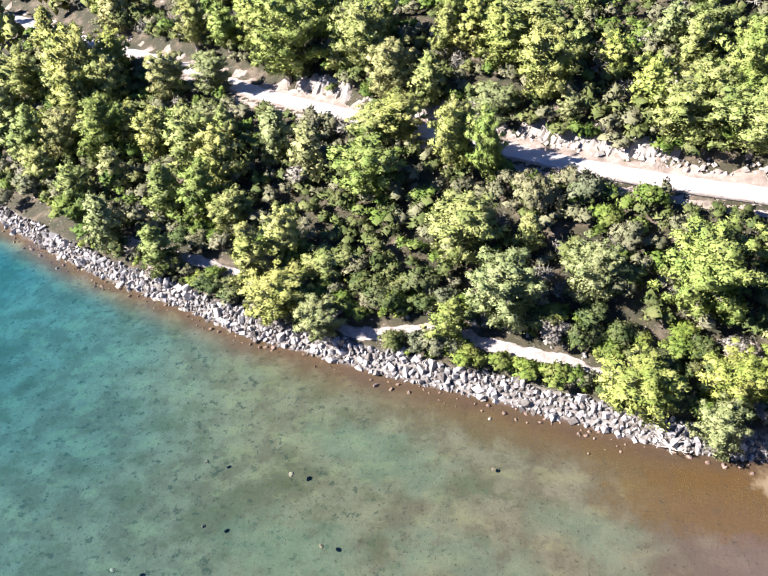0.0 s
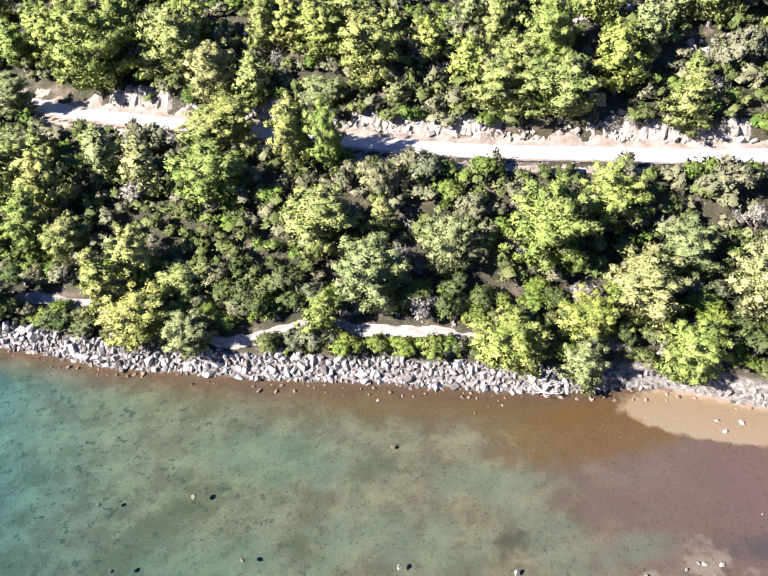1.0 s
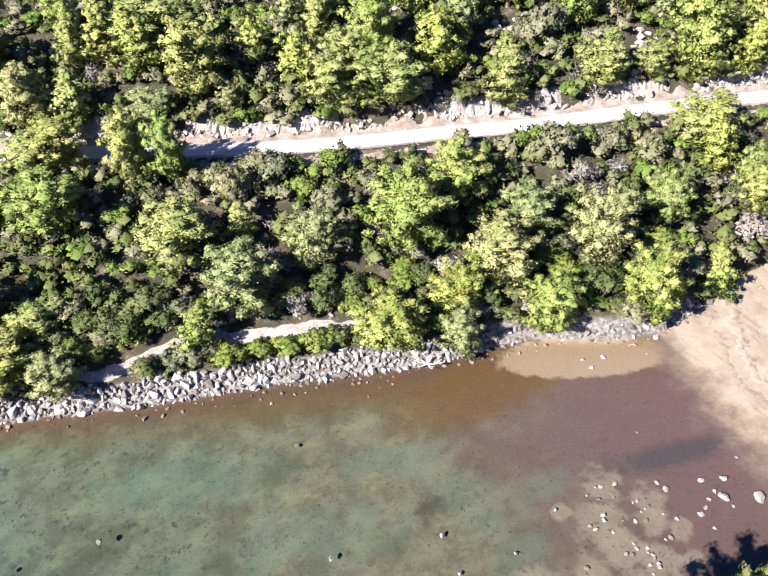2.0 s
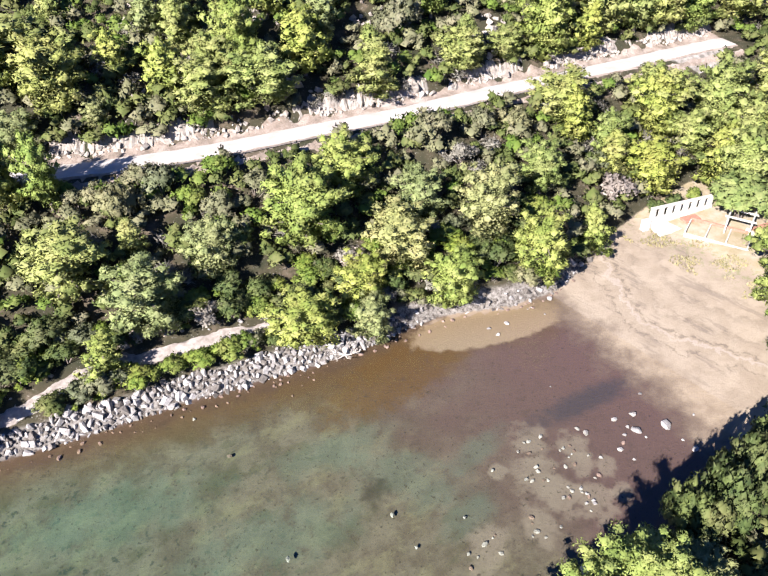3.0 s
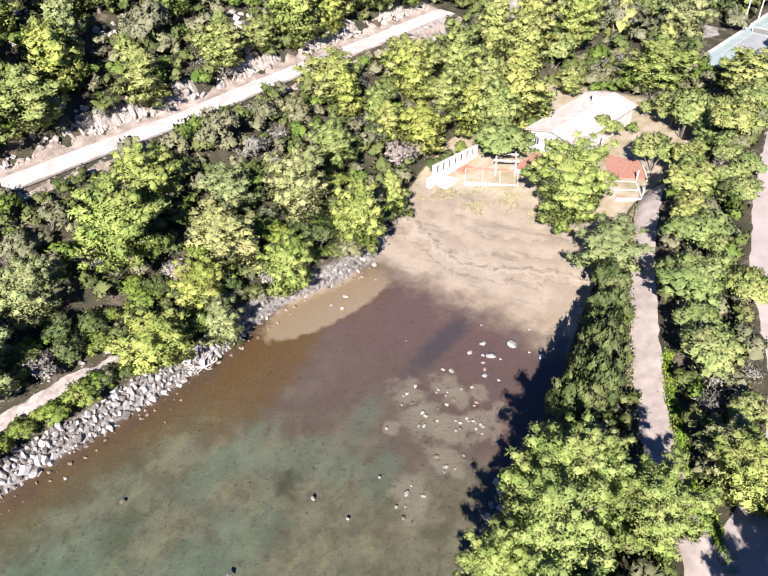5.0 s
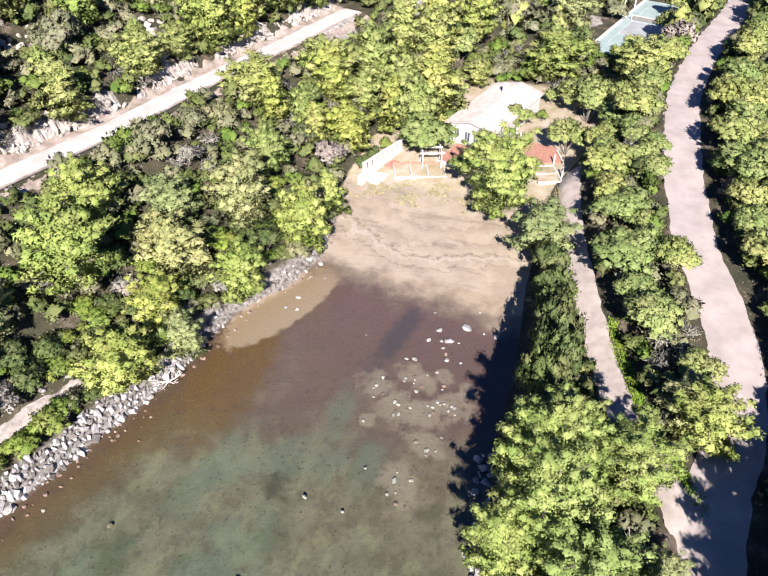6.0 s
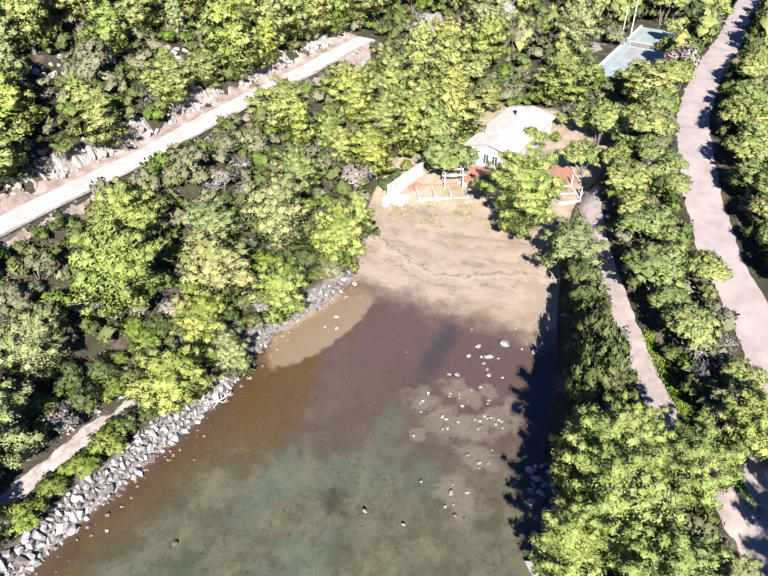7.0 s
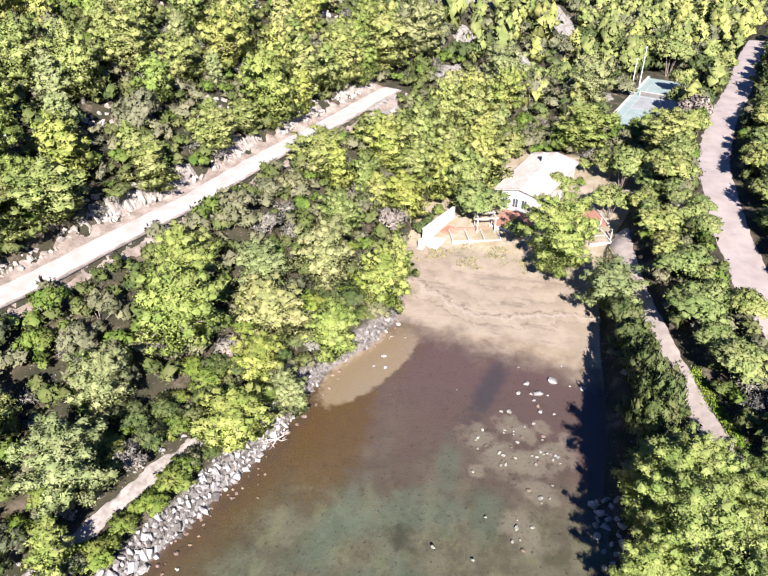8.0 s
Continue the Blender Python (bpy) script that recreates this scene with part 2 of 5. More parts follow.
BED, tree_, shader_ = material("slope_beach_and_sea_bed", 0.92)
gx = np.concatenate([[-3000, -1500, -800, -450, -280, -200], np.arange(-150, -60, 3), np.arange(-60, 100, 0.8), np.arange(100, 180, 2), [190, 210, 240, 280, 340, 450, 700, 1300, 2500, 4000]])
gy = np.concatenate([[-3000, -1500, -700, -350, -200, -120, -80], np.arange(-50, -12, 2), np.arange(-12, 100, 0.8), np.arange(100, 170, 2), [180, 195, 215, 240, 280, 340, 450, 700, 1300, 2500, 4000]])
GX, GY = np.meshgrid(gx, gy)
GZ = ground(GX, GY)
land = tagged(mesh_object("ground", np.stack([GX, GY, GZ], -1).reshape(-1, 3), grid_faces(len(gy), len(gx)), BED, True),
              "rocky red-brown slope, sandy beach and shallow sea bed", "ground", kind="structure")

WRACK = [(58, 60), (50, 41), (46.5, 36.5), (43.5, 31), (44.6, 26), (46.8, 20), (47.5, 12)]
BARE = [(85, 55, 5), (106, 46, 5), (131, 35, 6), (131, 47, 5), (158, 51, 9), (133, 17, 4), (170, 30, 8)]
flat_x, flat_y = GX.ravel(), GY.ravel()
to_north, side_north, _ = dist(FOOT_N, flat_x, flat_y)
to_south, side_south, _ = dist(FOOT_S, flat_x, flat_y)
to_wrack, side_wrack, _ = dist(WRACK, flat_x, flat_y)
bare = np.full(len(flat_x), -1.0)
for x, y, r in BARE:
    bare = np.maximum(bare, 1 - np.hypot(flat_x - x, (flat_y - y) * 1.4) / (r * (1 + 0.35 * waves(flat_x, flat_y, 1.5, x))))
for word, value in (("north_shore", to_north), ("south_shore", to_south), ("wrack", to_wrack * side_wrack), ("bare", bare),
                    ("bay", np.minimum(-to_north * side_north, to_south * side_south))):
    land.data.attributes.new(word, "FLOAT", "POINT").data.foreach_set("value", value.astype(np.float32))
split = tree_.nodes.new("ShaderNodeSeparateXYZ")
tree_.links.new(tree_.nodes.new("ShaderNodeNewGeometry").outputs["Position"], split.inputs[0])


def fromto(tree, value, a, b):
    """A soft step from 0 at a to 1 at b."""
    n = tree.nodes.new("ShaderNodeMapRange")
    n.interpolation_type = "SMOOTHSTEP"
    tree.links.new(value, n.inputs[0])
    if a > b:
        n.inputs[1].default_value, n.inputs[2].default_value, n.inputs[3].default_value, n.inputs[4].default_value = b, a, 1, 0
    else:
        n.inputs[1].default_value, n.inputs[2].default_value = a, b
    return n.outputs[0]


def calc(tree, kind, a, b):
    n = tree.nodes.new("ShaderNodeMath")
    n.operation = kind
    for socket, value in zip(n.inputs, (a, b)):
        if isinstance(value, bpy.types.NodeSocket):
            tree.links.new(value, socket)
        else:
            socket.default_value = value
    return n.outputs[0]


def field(tree, word):
    n = tree.nodes.new("ShaderNodeAttribute")
    n.attribute_name = word
    return n.outputs["Fac"]


def blot(tree, x, y, rx, ry, edge, ragged, turn=0.0, scale=1.0):
    """A patch round (x, y), 1 inside, with a ragged edge."""
    px, py = calc(tree, "SUBTRACT", split.outputs[0], x), calc(tree, "SUBTRACT", split.outputs[1], y)
    c, s = math.cos(turn), math.sin(turn)
    dx = calc(tree, "DIVIDE", calc(tree, "ADD", calc(tree, "MULTIPLY", px, c), calc(tree, "MULTIPLY", py, s)), rx)
    dy = calc(tree, "DIVIDE", calc(tree, "SUBTRACT", calc(tree, "MULTIPLY", py, c), calc(tree, "MULTIPLY", px, s)), ry)
    r = calc(tree, "SQRT", calc(tree, "ADD", calc(tree, "MULTIPLY", dx, dx), calc(tree, "MULTIPLY", dy, dy)), 0)
    return fromto(tree, calc(tree, "ADD", r, calc(tree, "MULTIPLY", calc(tree, "SUBTRACT", noise_of(tree, scale, 5), 0.5), ragged)), 1 + edge, 1 - edge)


broad, middle, fine = noise_of(tree_, 0.09, 4), noise_of(tree_, 0.35, 6, 0.65), noise_of(tree_, 1.6, 6, 0.7)
shore_n = calc(tree_, "ADD", field(tree_, "north_shore"), calc(tree_, "MULTIPLY", calc(tree_, "SUBTRACT", middle, 0.5), 5.0))
east = calc(tree_, "ADD", split.outputs[0], calc(tree_, "MULTIPLY", calc(tree_, "SUBTRACT", broad, 0.5), 26.0))
# pale silt with darker weed
colour_ = mix(tree_, (0.056, 0.045, 0.034), (0.080, 0.068, 0.053), fromto(tree_, middle, 0.38, 0.6))
colour_ = mix(tree_, colour_, (0.046, 0.040, 0.027), fromto(tree_, broad, 0.52, 0.64))
weed = calc(tree_, "MULTIPLY", fromto(tree_, noise_of(tree_, 1.2, 5, 0.7), 0.565, 0.63), fromto(tree_, split.outputs[0], 14, -14))
colour_ = mix(tree_, colour_, (0.016, 0.021, 0.017), calc(tree_, "MULTIPLY", weed, 0.8))
sway = node(tree_, "ShaderNodeMapping", Scale=(0.6, 1.0, 1.0), Rotation=(0, 0, 0.32))
tree_.links.new(tree_.nodes["place"].outputs["Position"], sway.inputs[0])
drifts = noise_of(tree_, 0.42, 7, 0.68, sway.outputs[0])
colour_ = mix(tree_, colour_, (0.114, 0.104, 0.066), calc(tree_, "MULTIPLY", fromto(tree_, drifts, 0.51, 0.64), 0.42))
colour_ = mix(tree_, colour_, (0.034, 0.034, 0.018), calc(tree_, "MULTIPLY", fromto(tree_, drifts, 0.47, 0.36), 0.5))
# brown mud towards the head of the bay
colour_ = mix(tree_, colour_, (0.058, 0.037, 0.035), fromto(tree_, east, 9, 25))
for x, y, rx, ry, turn in ((8.5, 38, 4.6, 1.6, -0.3), (11.6, 31.6, 2.2, 4.2, 0.5), (17.6, 30.2, 3.0, 1.2, 0.1), (12.9, 25.6, 2.4, 1.6, 0.0), (0, 34, 6, 2.5, -0.4), (-9, 44, 7, 2.4, -0.4), (-14, 34, 6, 3, -0.2)):
    colour_ = mix(tree_, colour_, (0.058, 0.080, 0.064), calc(tree_, "MULTIPLY", blot(tree_, x, y, rx, ry, 0.6, 2.2, turn, 0.4), 0.42))
for x, y, r in ((22.2, 27.6, 1.7), (24.7, 24.8, 1.4), (23.7, 23.4, 1.3), (25.1, 21.8, 0.9), (19.7, 24.7, 2.0), (20.2, 22.1, 1.8), (21.7, 20.2, 1.7), (23.8, 19.1, 0.9), (16.4, 21.3, 1.4), (12.1, 22.8, 1.7), (9.6, 21.6, 0.5), (17.6, 27.3, 0.8)):
    colour_ = mix(tree_, colour_, (0.118, 0.098, 0.081), calc(tree_, "MULTIPLY", blot(tree_, x, y, 1.15 * r, 0.9 * r, 0.36, 2.6, 0.9, 0.8), calc(tree_, "ADD", calc(tree_, "MULTIPLY", fine, 1.0), 0.24)))
# rusty weed along the north shore
colour_ = mix(tree_, colour_, (0.052, 0.033, 0.017), calc(tree_, "MULTIPLY", fromto(tree_, shore_n, 6.5, 2.5), fromto(tree_, split.outputs[0], -35, 10)))
colour_ = mix(tree_, colour_, (0.044, 0.029, 0.020), fromto(tree_, shore_n, 2.4, 0.6))
colour_ = mix(tree_, colour_, (0.056, 0.030, 0.009), calc(tree_, "MULTIPLY", blot(tree_, 19, 41.5, 9, 3.2, 0.3, 0.9), 0.8))
colour_ = mix(tree_, colour_, (0.019, 0.018, 0.012), calc(tree_, "MULTIPLY", blot(tree_, 8.7, 32.3, 1.4, 1.0, 0.6, 2.4, 0.3, 0.7), 0.75))
# small stones, weed and shells strewn over the bed
colour_ = mix(tree_, colour_, (0.020, 0.017, 0.012), calc(tree_, "MULTIPLY", fromto(tree_, noise_of(tree_, 3.0, 5, 0.65), 0.605, 0.66), 0.7))
colour_ = mix(tree_, colour_, (0.115, 0.100, 0.078), calc(tree_, "MULTIPLY", fromto(tree_, noise_of(tree_, 2.7, 6, 0.75), 0.60, 0.70), calc(tree_, "MULTIPLY", fromto(tree_, shore_n, 12, 4), 0.45)))
colour_ = mix(tree_, colour_, (0.030, 0.022, 0.018), calc(tree_, "MULTIPLY", fromto(tree_, noise_of(tree_, 0.8, 7, 0.75), 0.52, 0.66), 0.4))
# sand: a bar at the north shore and the beach
sand = mix(tree_, (0.174, 0.142, 0.108), (0.220, 0.184, 0.142), fromto(tree_, middle, 0.35, 0.65))
colour_ = mix(tree_, colour_, (0.142, 0.110, 0.080), blot(tree_, 30.6, 41.0, 8.8, 3.0, 0.10, 0.5, -0.36))
# a channel, with the dark bluish sky reflection on its water painted in
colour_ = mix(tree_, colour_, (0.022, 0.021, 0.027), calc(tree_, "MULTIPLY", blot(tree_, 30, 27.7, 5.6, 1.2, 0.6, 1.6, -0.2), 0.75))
wet = calc(tree_, "ADD", split.outputs[0], calc(tree_, "MULTIPLY", calc(tree_, "SUBTRACT", middle, 0.5), 8.0))
wet = calc(tree_, "ADD", wet, calc(tree_, "MULTIPLY", field(tree_, "south_shore"), -0.2))
colour_ = mix(tree_, colour_, (0.083, 0.063, 0.051), fromto(tree_, wet, 31, 34))
colour_ = mix(tree_, colour_, sand, fromto(tree_, wet, 32.5, 37.5))
stretch = node(tree_, "ShaderNodeMapping", Scale=(1.0, 0.22, 1.0), Rotation=(0, 0, 0.3))
tree_.links.new(tree_.nodes["place"].outputs["Position"], stretch.inputs[0])
lines = noise_of(tree_, 0.8, 6, 0.65, stretch.outputs[0])
colour_ = mix(tree_, colour_, (0.087, 0.070, 0.061), calc(tree_, "MULTIPLY", fromto(tree_, lines, 0.57, 0.63), calc(tree_, "MULTIPLY", fromto(tree_, split.outputs[0], 36, 42), 0.38)))
colour_ = mix(tree_, colour_, (0.131, 0.128, 0.071), calc(tree_, "MULTIPLY", fromto(tree_, fine, 0.5, 0.62), fromto(tree_, split.outputs[0], 53, 58)))
colour_ = mix(tree_, colour_, (0.9, 0.88, 0.85), calc(tree_, "MULTIPLY", fine, 0.25), "OVERLAY")
# wrack lines left on the sand
ragged = calc(tree_, "ADD", field(tree_, "wrack"), calc(tree_, "MULTIPLY", calc(tree_, "SUBTRACT", noise_of(tree_, 0.35, 7, 0.68), 0.5), 6.0))
for at, wide, much in ((0.0, 0.22, 0.55), (-2.3, 0.14, 0.45), (2.0, 0.30, 0.28), (5.4, 0.4, 0.28), (8.2, 0.3, 0.25)):
    away = calc(tree_, "ABSOLUTE", calc(tree_, "SUBTRACT", ragged, at), 0)
    colour_ = mix(tree_, colour_, (0.060, 0.046, 0.038), calc(tree_, "MULTIPLY", fromto(tree_, away, 2 * wide, 0.4 * wide), calc(tree_, "MULTIPLY", fromto(tree_, fine, 0.40, 0.56), calc(tree_, "MULTIPLY", fromto(tree_, split.outputs[0], 37, 41), much))))
colour_ = mix(tree_, colour_, (0.27, 0.235, 0.20), calc(tree_, "MULTIPLY", fromto(tree_, calc(tree_, "ABSOLUTE", calc(tree_, "ADD", ragged, 0.75), 0), 0.34, 0.1), calc(tree_, "MULTIPLY", fromto(tree_, split.outputs[0], 41, 44), 0.6)))
# the yard behind the beach
dry = ramp(tree_, noise_of(tree_, 0.5, 6, 0.65), [(0.35, (0.180, 0.150, 0.090)), (0.5, (0.228, 0.192, 0.132)), (0.66, (0.276, 0.240, 0.198))])
colour_ = mix(tree_, colour_, dry, fromto(tree_, calc(tree_, "ADD", split.outputs[0], calc(tree_, "MULTIPLY", calc(tree_, "SUBTRACT", middle, 0.5), 4.0)), 58, 60.5))
# the slopes: dark litter, brown earth, some pale scree; bare stony patches
soil = ramp(tree_, noise_of(tree_, 0.35, 7, 0.65), [(0.36, (0.018, 0.020, 0.010)), (0.54, (0.036, 0.031, 0.018)), (0.68, (0.10, 0.078, 0.058)), (0.78, (0.24, 0.215, 0.195))])
soil = mix(tree_, soil, (0.36, 0.34, 0.32), ramp(tree_, noise_of(tree_, 3.2, 6, 0.75), [(0.60, (0, 0, 0)), (0.72, (0.9, 0.9, 0.9))]))
stony = ramp(tree_, noise_of(tree_, 1.3, 6, 0.65), [(0.35, (0.10, 0.091, 0.080)), (0.65, (0.28, 0.262, 0.24))])
soil = mix(tree_, soil, stony, fromto(tree_, field(tree_, "bare"), -0.05, 0.05))
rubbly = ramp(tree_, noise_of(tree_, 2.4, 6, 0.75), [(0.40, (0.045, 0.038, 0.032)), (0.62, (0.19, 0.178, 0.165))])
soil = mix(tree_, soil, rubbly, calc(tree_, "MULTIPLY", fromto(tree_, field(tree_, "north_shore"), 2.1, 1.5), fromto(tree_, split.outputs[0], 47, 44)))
inside_bay = calc(tree_, "ADD", field(tree_, "bay"), calc(tree_, "MULTIPLY", calc(tree_, "SUBTRACT", fine, 0.5), 0.5))
colour_ = mix(tree_, soil, colour_, calc(tree_, "MULTIPLY", fromto(tree_, inside_bay, -0.12, 0.12), fromto(tree_, split.outputs[0], 97, 94)))
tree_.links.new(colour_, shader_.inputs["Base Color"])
bump(tree_, shader_, noise_of(tree_, 3, 7, 0.7), 0.5, 0.10)

# The sea: a thin sheet that bends no light, tinted by what it holds, glossy by Fresnel
WATER = bpy.data.materials.new("sea_water")
WATER.use_nodes = True
tree_ = WATER.node_tree
tree_.nodes.remove(tree_.nodes["Principled BSDF"])
clear, gloss, both_ = tree_.nodes.new("ShaderNodeBsdfTransparent"), node(tree_, "ShaderNodeBsdfGlossy", Roughness=0.08), tree_.nodes.new("ShaderNodeMixShader")
facing = node(tree_, "ShaderNodeLayerWeight", Blend=0.5)
place_ = tree_.nodes.new("ShaderNodeNewGeometry")
split_ = tree_.nodes.new("ShaderNodeSeparateXYZ")
tree_.links.new(place_.outputs["Position"], split_.inputs[0])
drift = calc(tree_, "ADD", split_.outputs[0], calc(tree_, "MULTIPLY", calc(tree_, "SUBTRACT", noise_of(tree_, 0.05, 4), 0.5), 30.0))
spread_ = node(tree_, "ShaderNodeMapRange")
tree_.links.new(drift, spread_.inputs[0])
spread_.inputs[1].default_value, spread_.inputs[2].default_value = -70, 34
deep = ramp(tree_, spread_.outputs[0], [(0.0, (0.28, 0.82, 1.0)), (0.25, (0.50, 0.88, 0.95)), (0.5, (0.80, 0.95, 0.86)), (0.75, (0.92, 0.965, 0.885)), (1.0, (0.985, 0.97, 0.945))])
tree_.links.new(mix(tree_, (0.95, 0.93, 0.85), deep, fromto(tree_, field(tree_, "north_shore"), 0.3, 5)), clear.inputs[0])
ripple = node(tree_, "ShaderNodeBump", Strength=0.25, Distance=0.05)
tree_.links.new(noise_of(tree_, 2.2, 4, 0.6), ripple.inputs["Height"])
tree_.links.new(ripple.outputs[0], gloss.inputs["Normal"])
tree_.links.new(calc(tree_, "ADD", calc(tree_, "POWER", facing.outputs["Facing"], 5.0), 0.02), both_.inputs[0])
tree_.links.new(clear.outputs[0], both_.inputs[1])
tree_.links.new(gloss.outputs[0], both_.inputs[2])
tree_.links.new(both_.outputs[0], tree_.nodes["Material Output"].inputs[0])
wx, wy = np.meshgrid(np.concatenate([[-400, -250, -160], np.arange(-110, 45, 1.5)]), np.concatenate([[-60, -20], np.arange(0, 110, 1.5), [140, 200, 300]]))
sea = mesh_object("water", np.stack([wx, wy, 0 * wx], -1).reshape(-1, 3), grid_faces(*wx.shape), WATER)
sea.data.attributes.new("north_shore", "FLOAT", "POINT").data.foreach_set("value", dist(FOOT_N, wx.ravel(), wy.ravel())[0].astype(np.float32))
tagged(sea, "calm clear shallow sea water, turquoise to brown", "water", kind="structure")


def ribbon(name, line, left, right, mat, lift, x_from, x_to, seed, label, category, height=None, rag=0.25):
    """A way of uneven edges along a line, on the land."""
    xs, ys = np.array(line, float).T
    along = np.concatenate([[0], np.cumsum(np.hypot(np.diff(xs), np.diff(ys)))])
    s = np.arange(0, along[-1], 0.5)
    px, py = np.interp(s, along, xs), np.interp(s, along, ys)
    kernel = np.ones(9) / 9
    px[4:-4], py[4:-4] = np.convolve(px, kernel, "valid"), np.convolve(py, kernel, "valid")
    keep = (px > x_from) & (px < x_to)
    px, py, s = px[keep], py[keep], s[keep]
    tx, ty = np.gradient(px), np.gradient(py)
    length = np.hypot(tx, ty)
    nx, ny = -ty / length, tx / length
    columns = []
    for k in range(7):
        f = k / 6
        w = left * (1 - f) - right * f
        w = w + (rag * waves(s, s * 0 + seed, 1.3, seed + (0 if k < 3 else 4)) if k in (0, 6) else 0)
        cx, cy = px + nx * w, py + ny * w
        z = (ground(cx, cy) if height is None else height(px)) + lift - (0.10 if k in (0, 6) else 0)
        columns.append(np.stack([cx, cy, z], -1))
    return tagged(mesh_object(name, np.stack(columns, 1).reshape(-1, 3), grid_faces(len(s), 7), mat, True), label, category, kind="structure")


ribbon("trim", ROAD_N, 3.3, 4.4, VERGE, 0.05, -140, 92, 6, "reddish bare earth beside the gravel road", "verge", None, 0.7)
ribbon("road", ROAD_N, 1.9, 1.9, GRAVEL, 0.10, -140, 92, 1, "white gravel road along the wooded slope", "road", lambda x: 12.0 + 0.004 * np.clip(x, -100, 200))
ribbon("road", ROAD_S, 2.5, 2.5, ASPHALT, 0.08, -60, 170, 2, "sun-bleached asphalt road between hedges of trees", "road", road_s_height, 0.2)
ribbon("pavement", PATH_N, 0.75, 0.7, FOOTPATH, 0.05, -47, 22, 3, "pale gravel foot path behind the stone bank", "path", None, 0.75)
ribbon("pavement", PATH_S, 1.35, 1.35, TRACK, 0.07, 8, 67, 4, "worn grey track along the bay to the house", "path", None, 0.2)


# ---- plants
def rand_dirs(rng, n, upward=0.0):
    z = rng.uniform(-1 + upward, 1, n)
    a = rng.uniform(0, 2 * np.pi, n)
    r = np.sqrt(1 - z * z)
    return np.stack([r * np.cos(a), r * np.sin(a), z], 1)


OCTA = np.array([(0, 0, 1), (1, 0, 0), (0, 1, 0), (-1, 0, 0), (0, -1, 0), (0, 0, -1)], float)
OCTA_FACES = np.array([(0, 1, 2), (0, 2, 3), (0, 3, 4), (0, 4, 1), (5, 2, 1), (5, 3, 2), (5, 4, 3), (5, 1, 4)])


def unit(v):
    return v / (np.linalg.norm(v, axis=-1, keepdims=True) + 1e-9)


def foliage(rng, clumps, per_clump, size, heart, share=0.72, slim=0.48, wild=0.27):
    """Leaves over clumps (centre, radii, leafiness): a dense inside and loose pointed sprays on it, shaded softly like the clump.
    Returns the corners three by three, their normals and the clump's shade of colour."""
    c, r = np.array([k[0] for k in clumps], float), np.array([k[1] for k in clumps], float)
    leafy = np.array([max(2, int(per_clump * (k[2] if len(k) > 2 else 1))) for k in clumps])
    n, shade = len(c), rng.uniform(0, 1, len(c))
    heart = np.asarray(heart, float)
    ball = OCTA[None] * rng.uniform(0.8, 1.2, (n, 6, 1)) + rng.normal(0, 0.12, (n, 6, 3))
    inside = (c[:, None] + ball * r[:, None] * share)[:, OCTA_FACES]
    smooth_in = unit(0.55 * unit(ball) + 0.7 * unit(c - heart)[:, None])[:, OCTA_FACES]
    own = np.repeat(np.arange(n), leafy)
    d = rand_dirs(rng, len(own), 0.3)
    p = c[own] + d * r[own] * np.sqrt(rng.uniform(0.42, 1.24, (len(own), 1)))
    a = unit(0.35 * d + rng.normal(0, 0.6, d.shape) + np.array([0, 0, 0.15]))
    side = unit(np.cross(a, d + rng.normal(0, 0.5, d.shape)))
    s = size * rng.uniform(0.55, 1.5, (len(own), 1))
    spray = np.stack([p + a * s, p - 0.6 * a * s + side * s * slim, p - 0.6 * a * s - side * s * slim], 1)
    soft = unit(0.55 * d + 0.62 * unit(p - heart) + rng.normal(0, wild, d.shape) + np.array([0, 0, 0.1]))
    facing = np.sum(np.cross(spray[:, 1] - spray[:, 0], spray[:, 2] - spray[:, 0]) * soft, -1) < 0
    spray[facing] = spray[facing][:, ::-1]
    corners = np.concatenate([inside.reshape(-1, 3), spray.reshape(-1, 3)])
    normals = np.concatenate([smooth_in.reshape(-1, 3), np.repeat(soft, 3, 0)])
    return corners, normals, np.concatenate([np.repeat(shade, 24), np.repeat(shade[own], 3)])


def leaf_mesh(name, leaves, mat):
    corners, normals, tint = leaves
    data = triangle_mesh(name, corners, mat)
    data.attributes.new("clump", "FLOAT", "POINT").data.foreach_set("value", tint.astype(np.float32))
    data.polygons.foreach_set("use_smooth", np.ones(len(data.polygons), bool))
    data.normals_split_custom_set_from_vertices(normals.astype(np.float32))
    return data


def triangle_mesh(name, corners, mat):
    n = len(corners)
    data = bpy.data.meshes.new(name)
    data.vertices.add(n)
    data.vertices.foreach_set("co", corners.astype(np.float32).ravel())
    data.loops.add(n)
    data.loops.foreach_set("vertex_index", np.arange(n, dtype=np.int32))
    data.polygons.add(n // 3)
    data.polygons.foreach_set("loop_start", np.arange(0, n, 3, dtype=np.int32))
    data.materials.append(mat)
    data.update()
    data.validate()
    return data


def tube(rng, points, radii, sides=6):
    """A tapered limb through points, as loose triangles."""
    rings = []
    for p, r in zip(points, radii):
        a = np.arange(sides) * 2 * np.pi / sides
        rings.append(np.stack([p[0] + r * np.cos(a), p[1] + r * np.sin(a), p[2] + 0 * a], 1))
    out = []
    for lo, hi in zip(rings, rings[1:]):
        for k in range(sides):
            j = (k + 1) % sides
            out += [lo[k], lo[j], hi[j], lo[k], hi[j], hi[k]]
    return np.array(out)


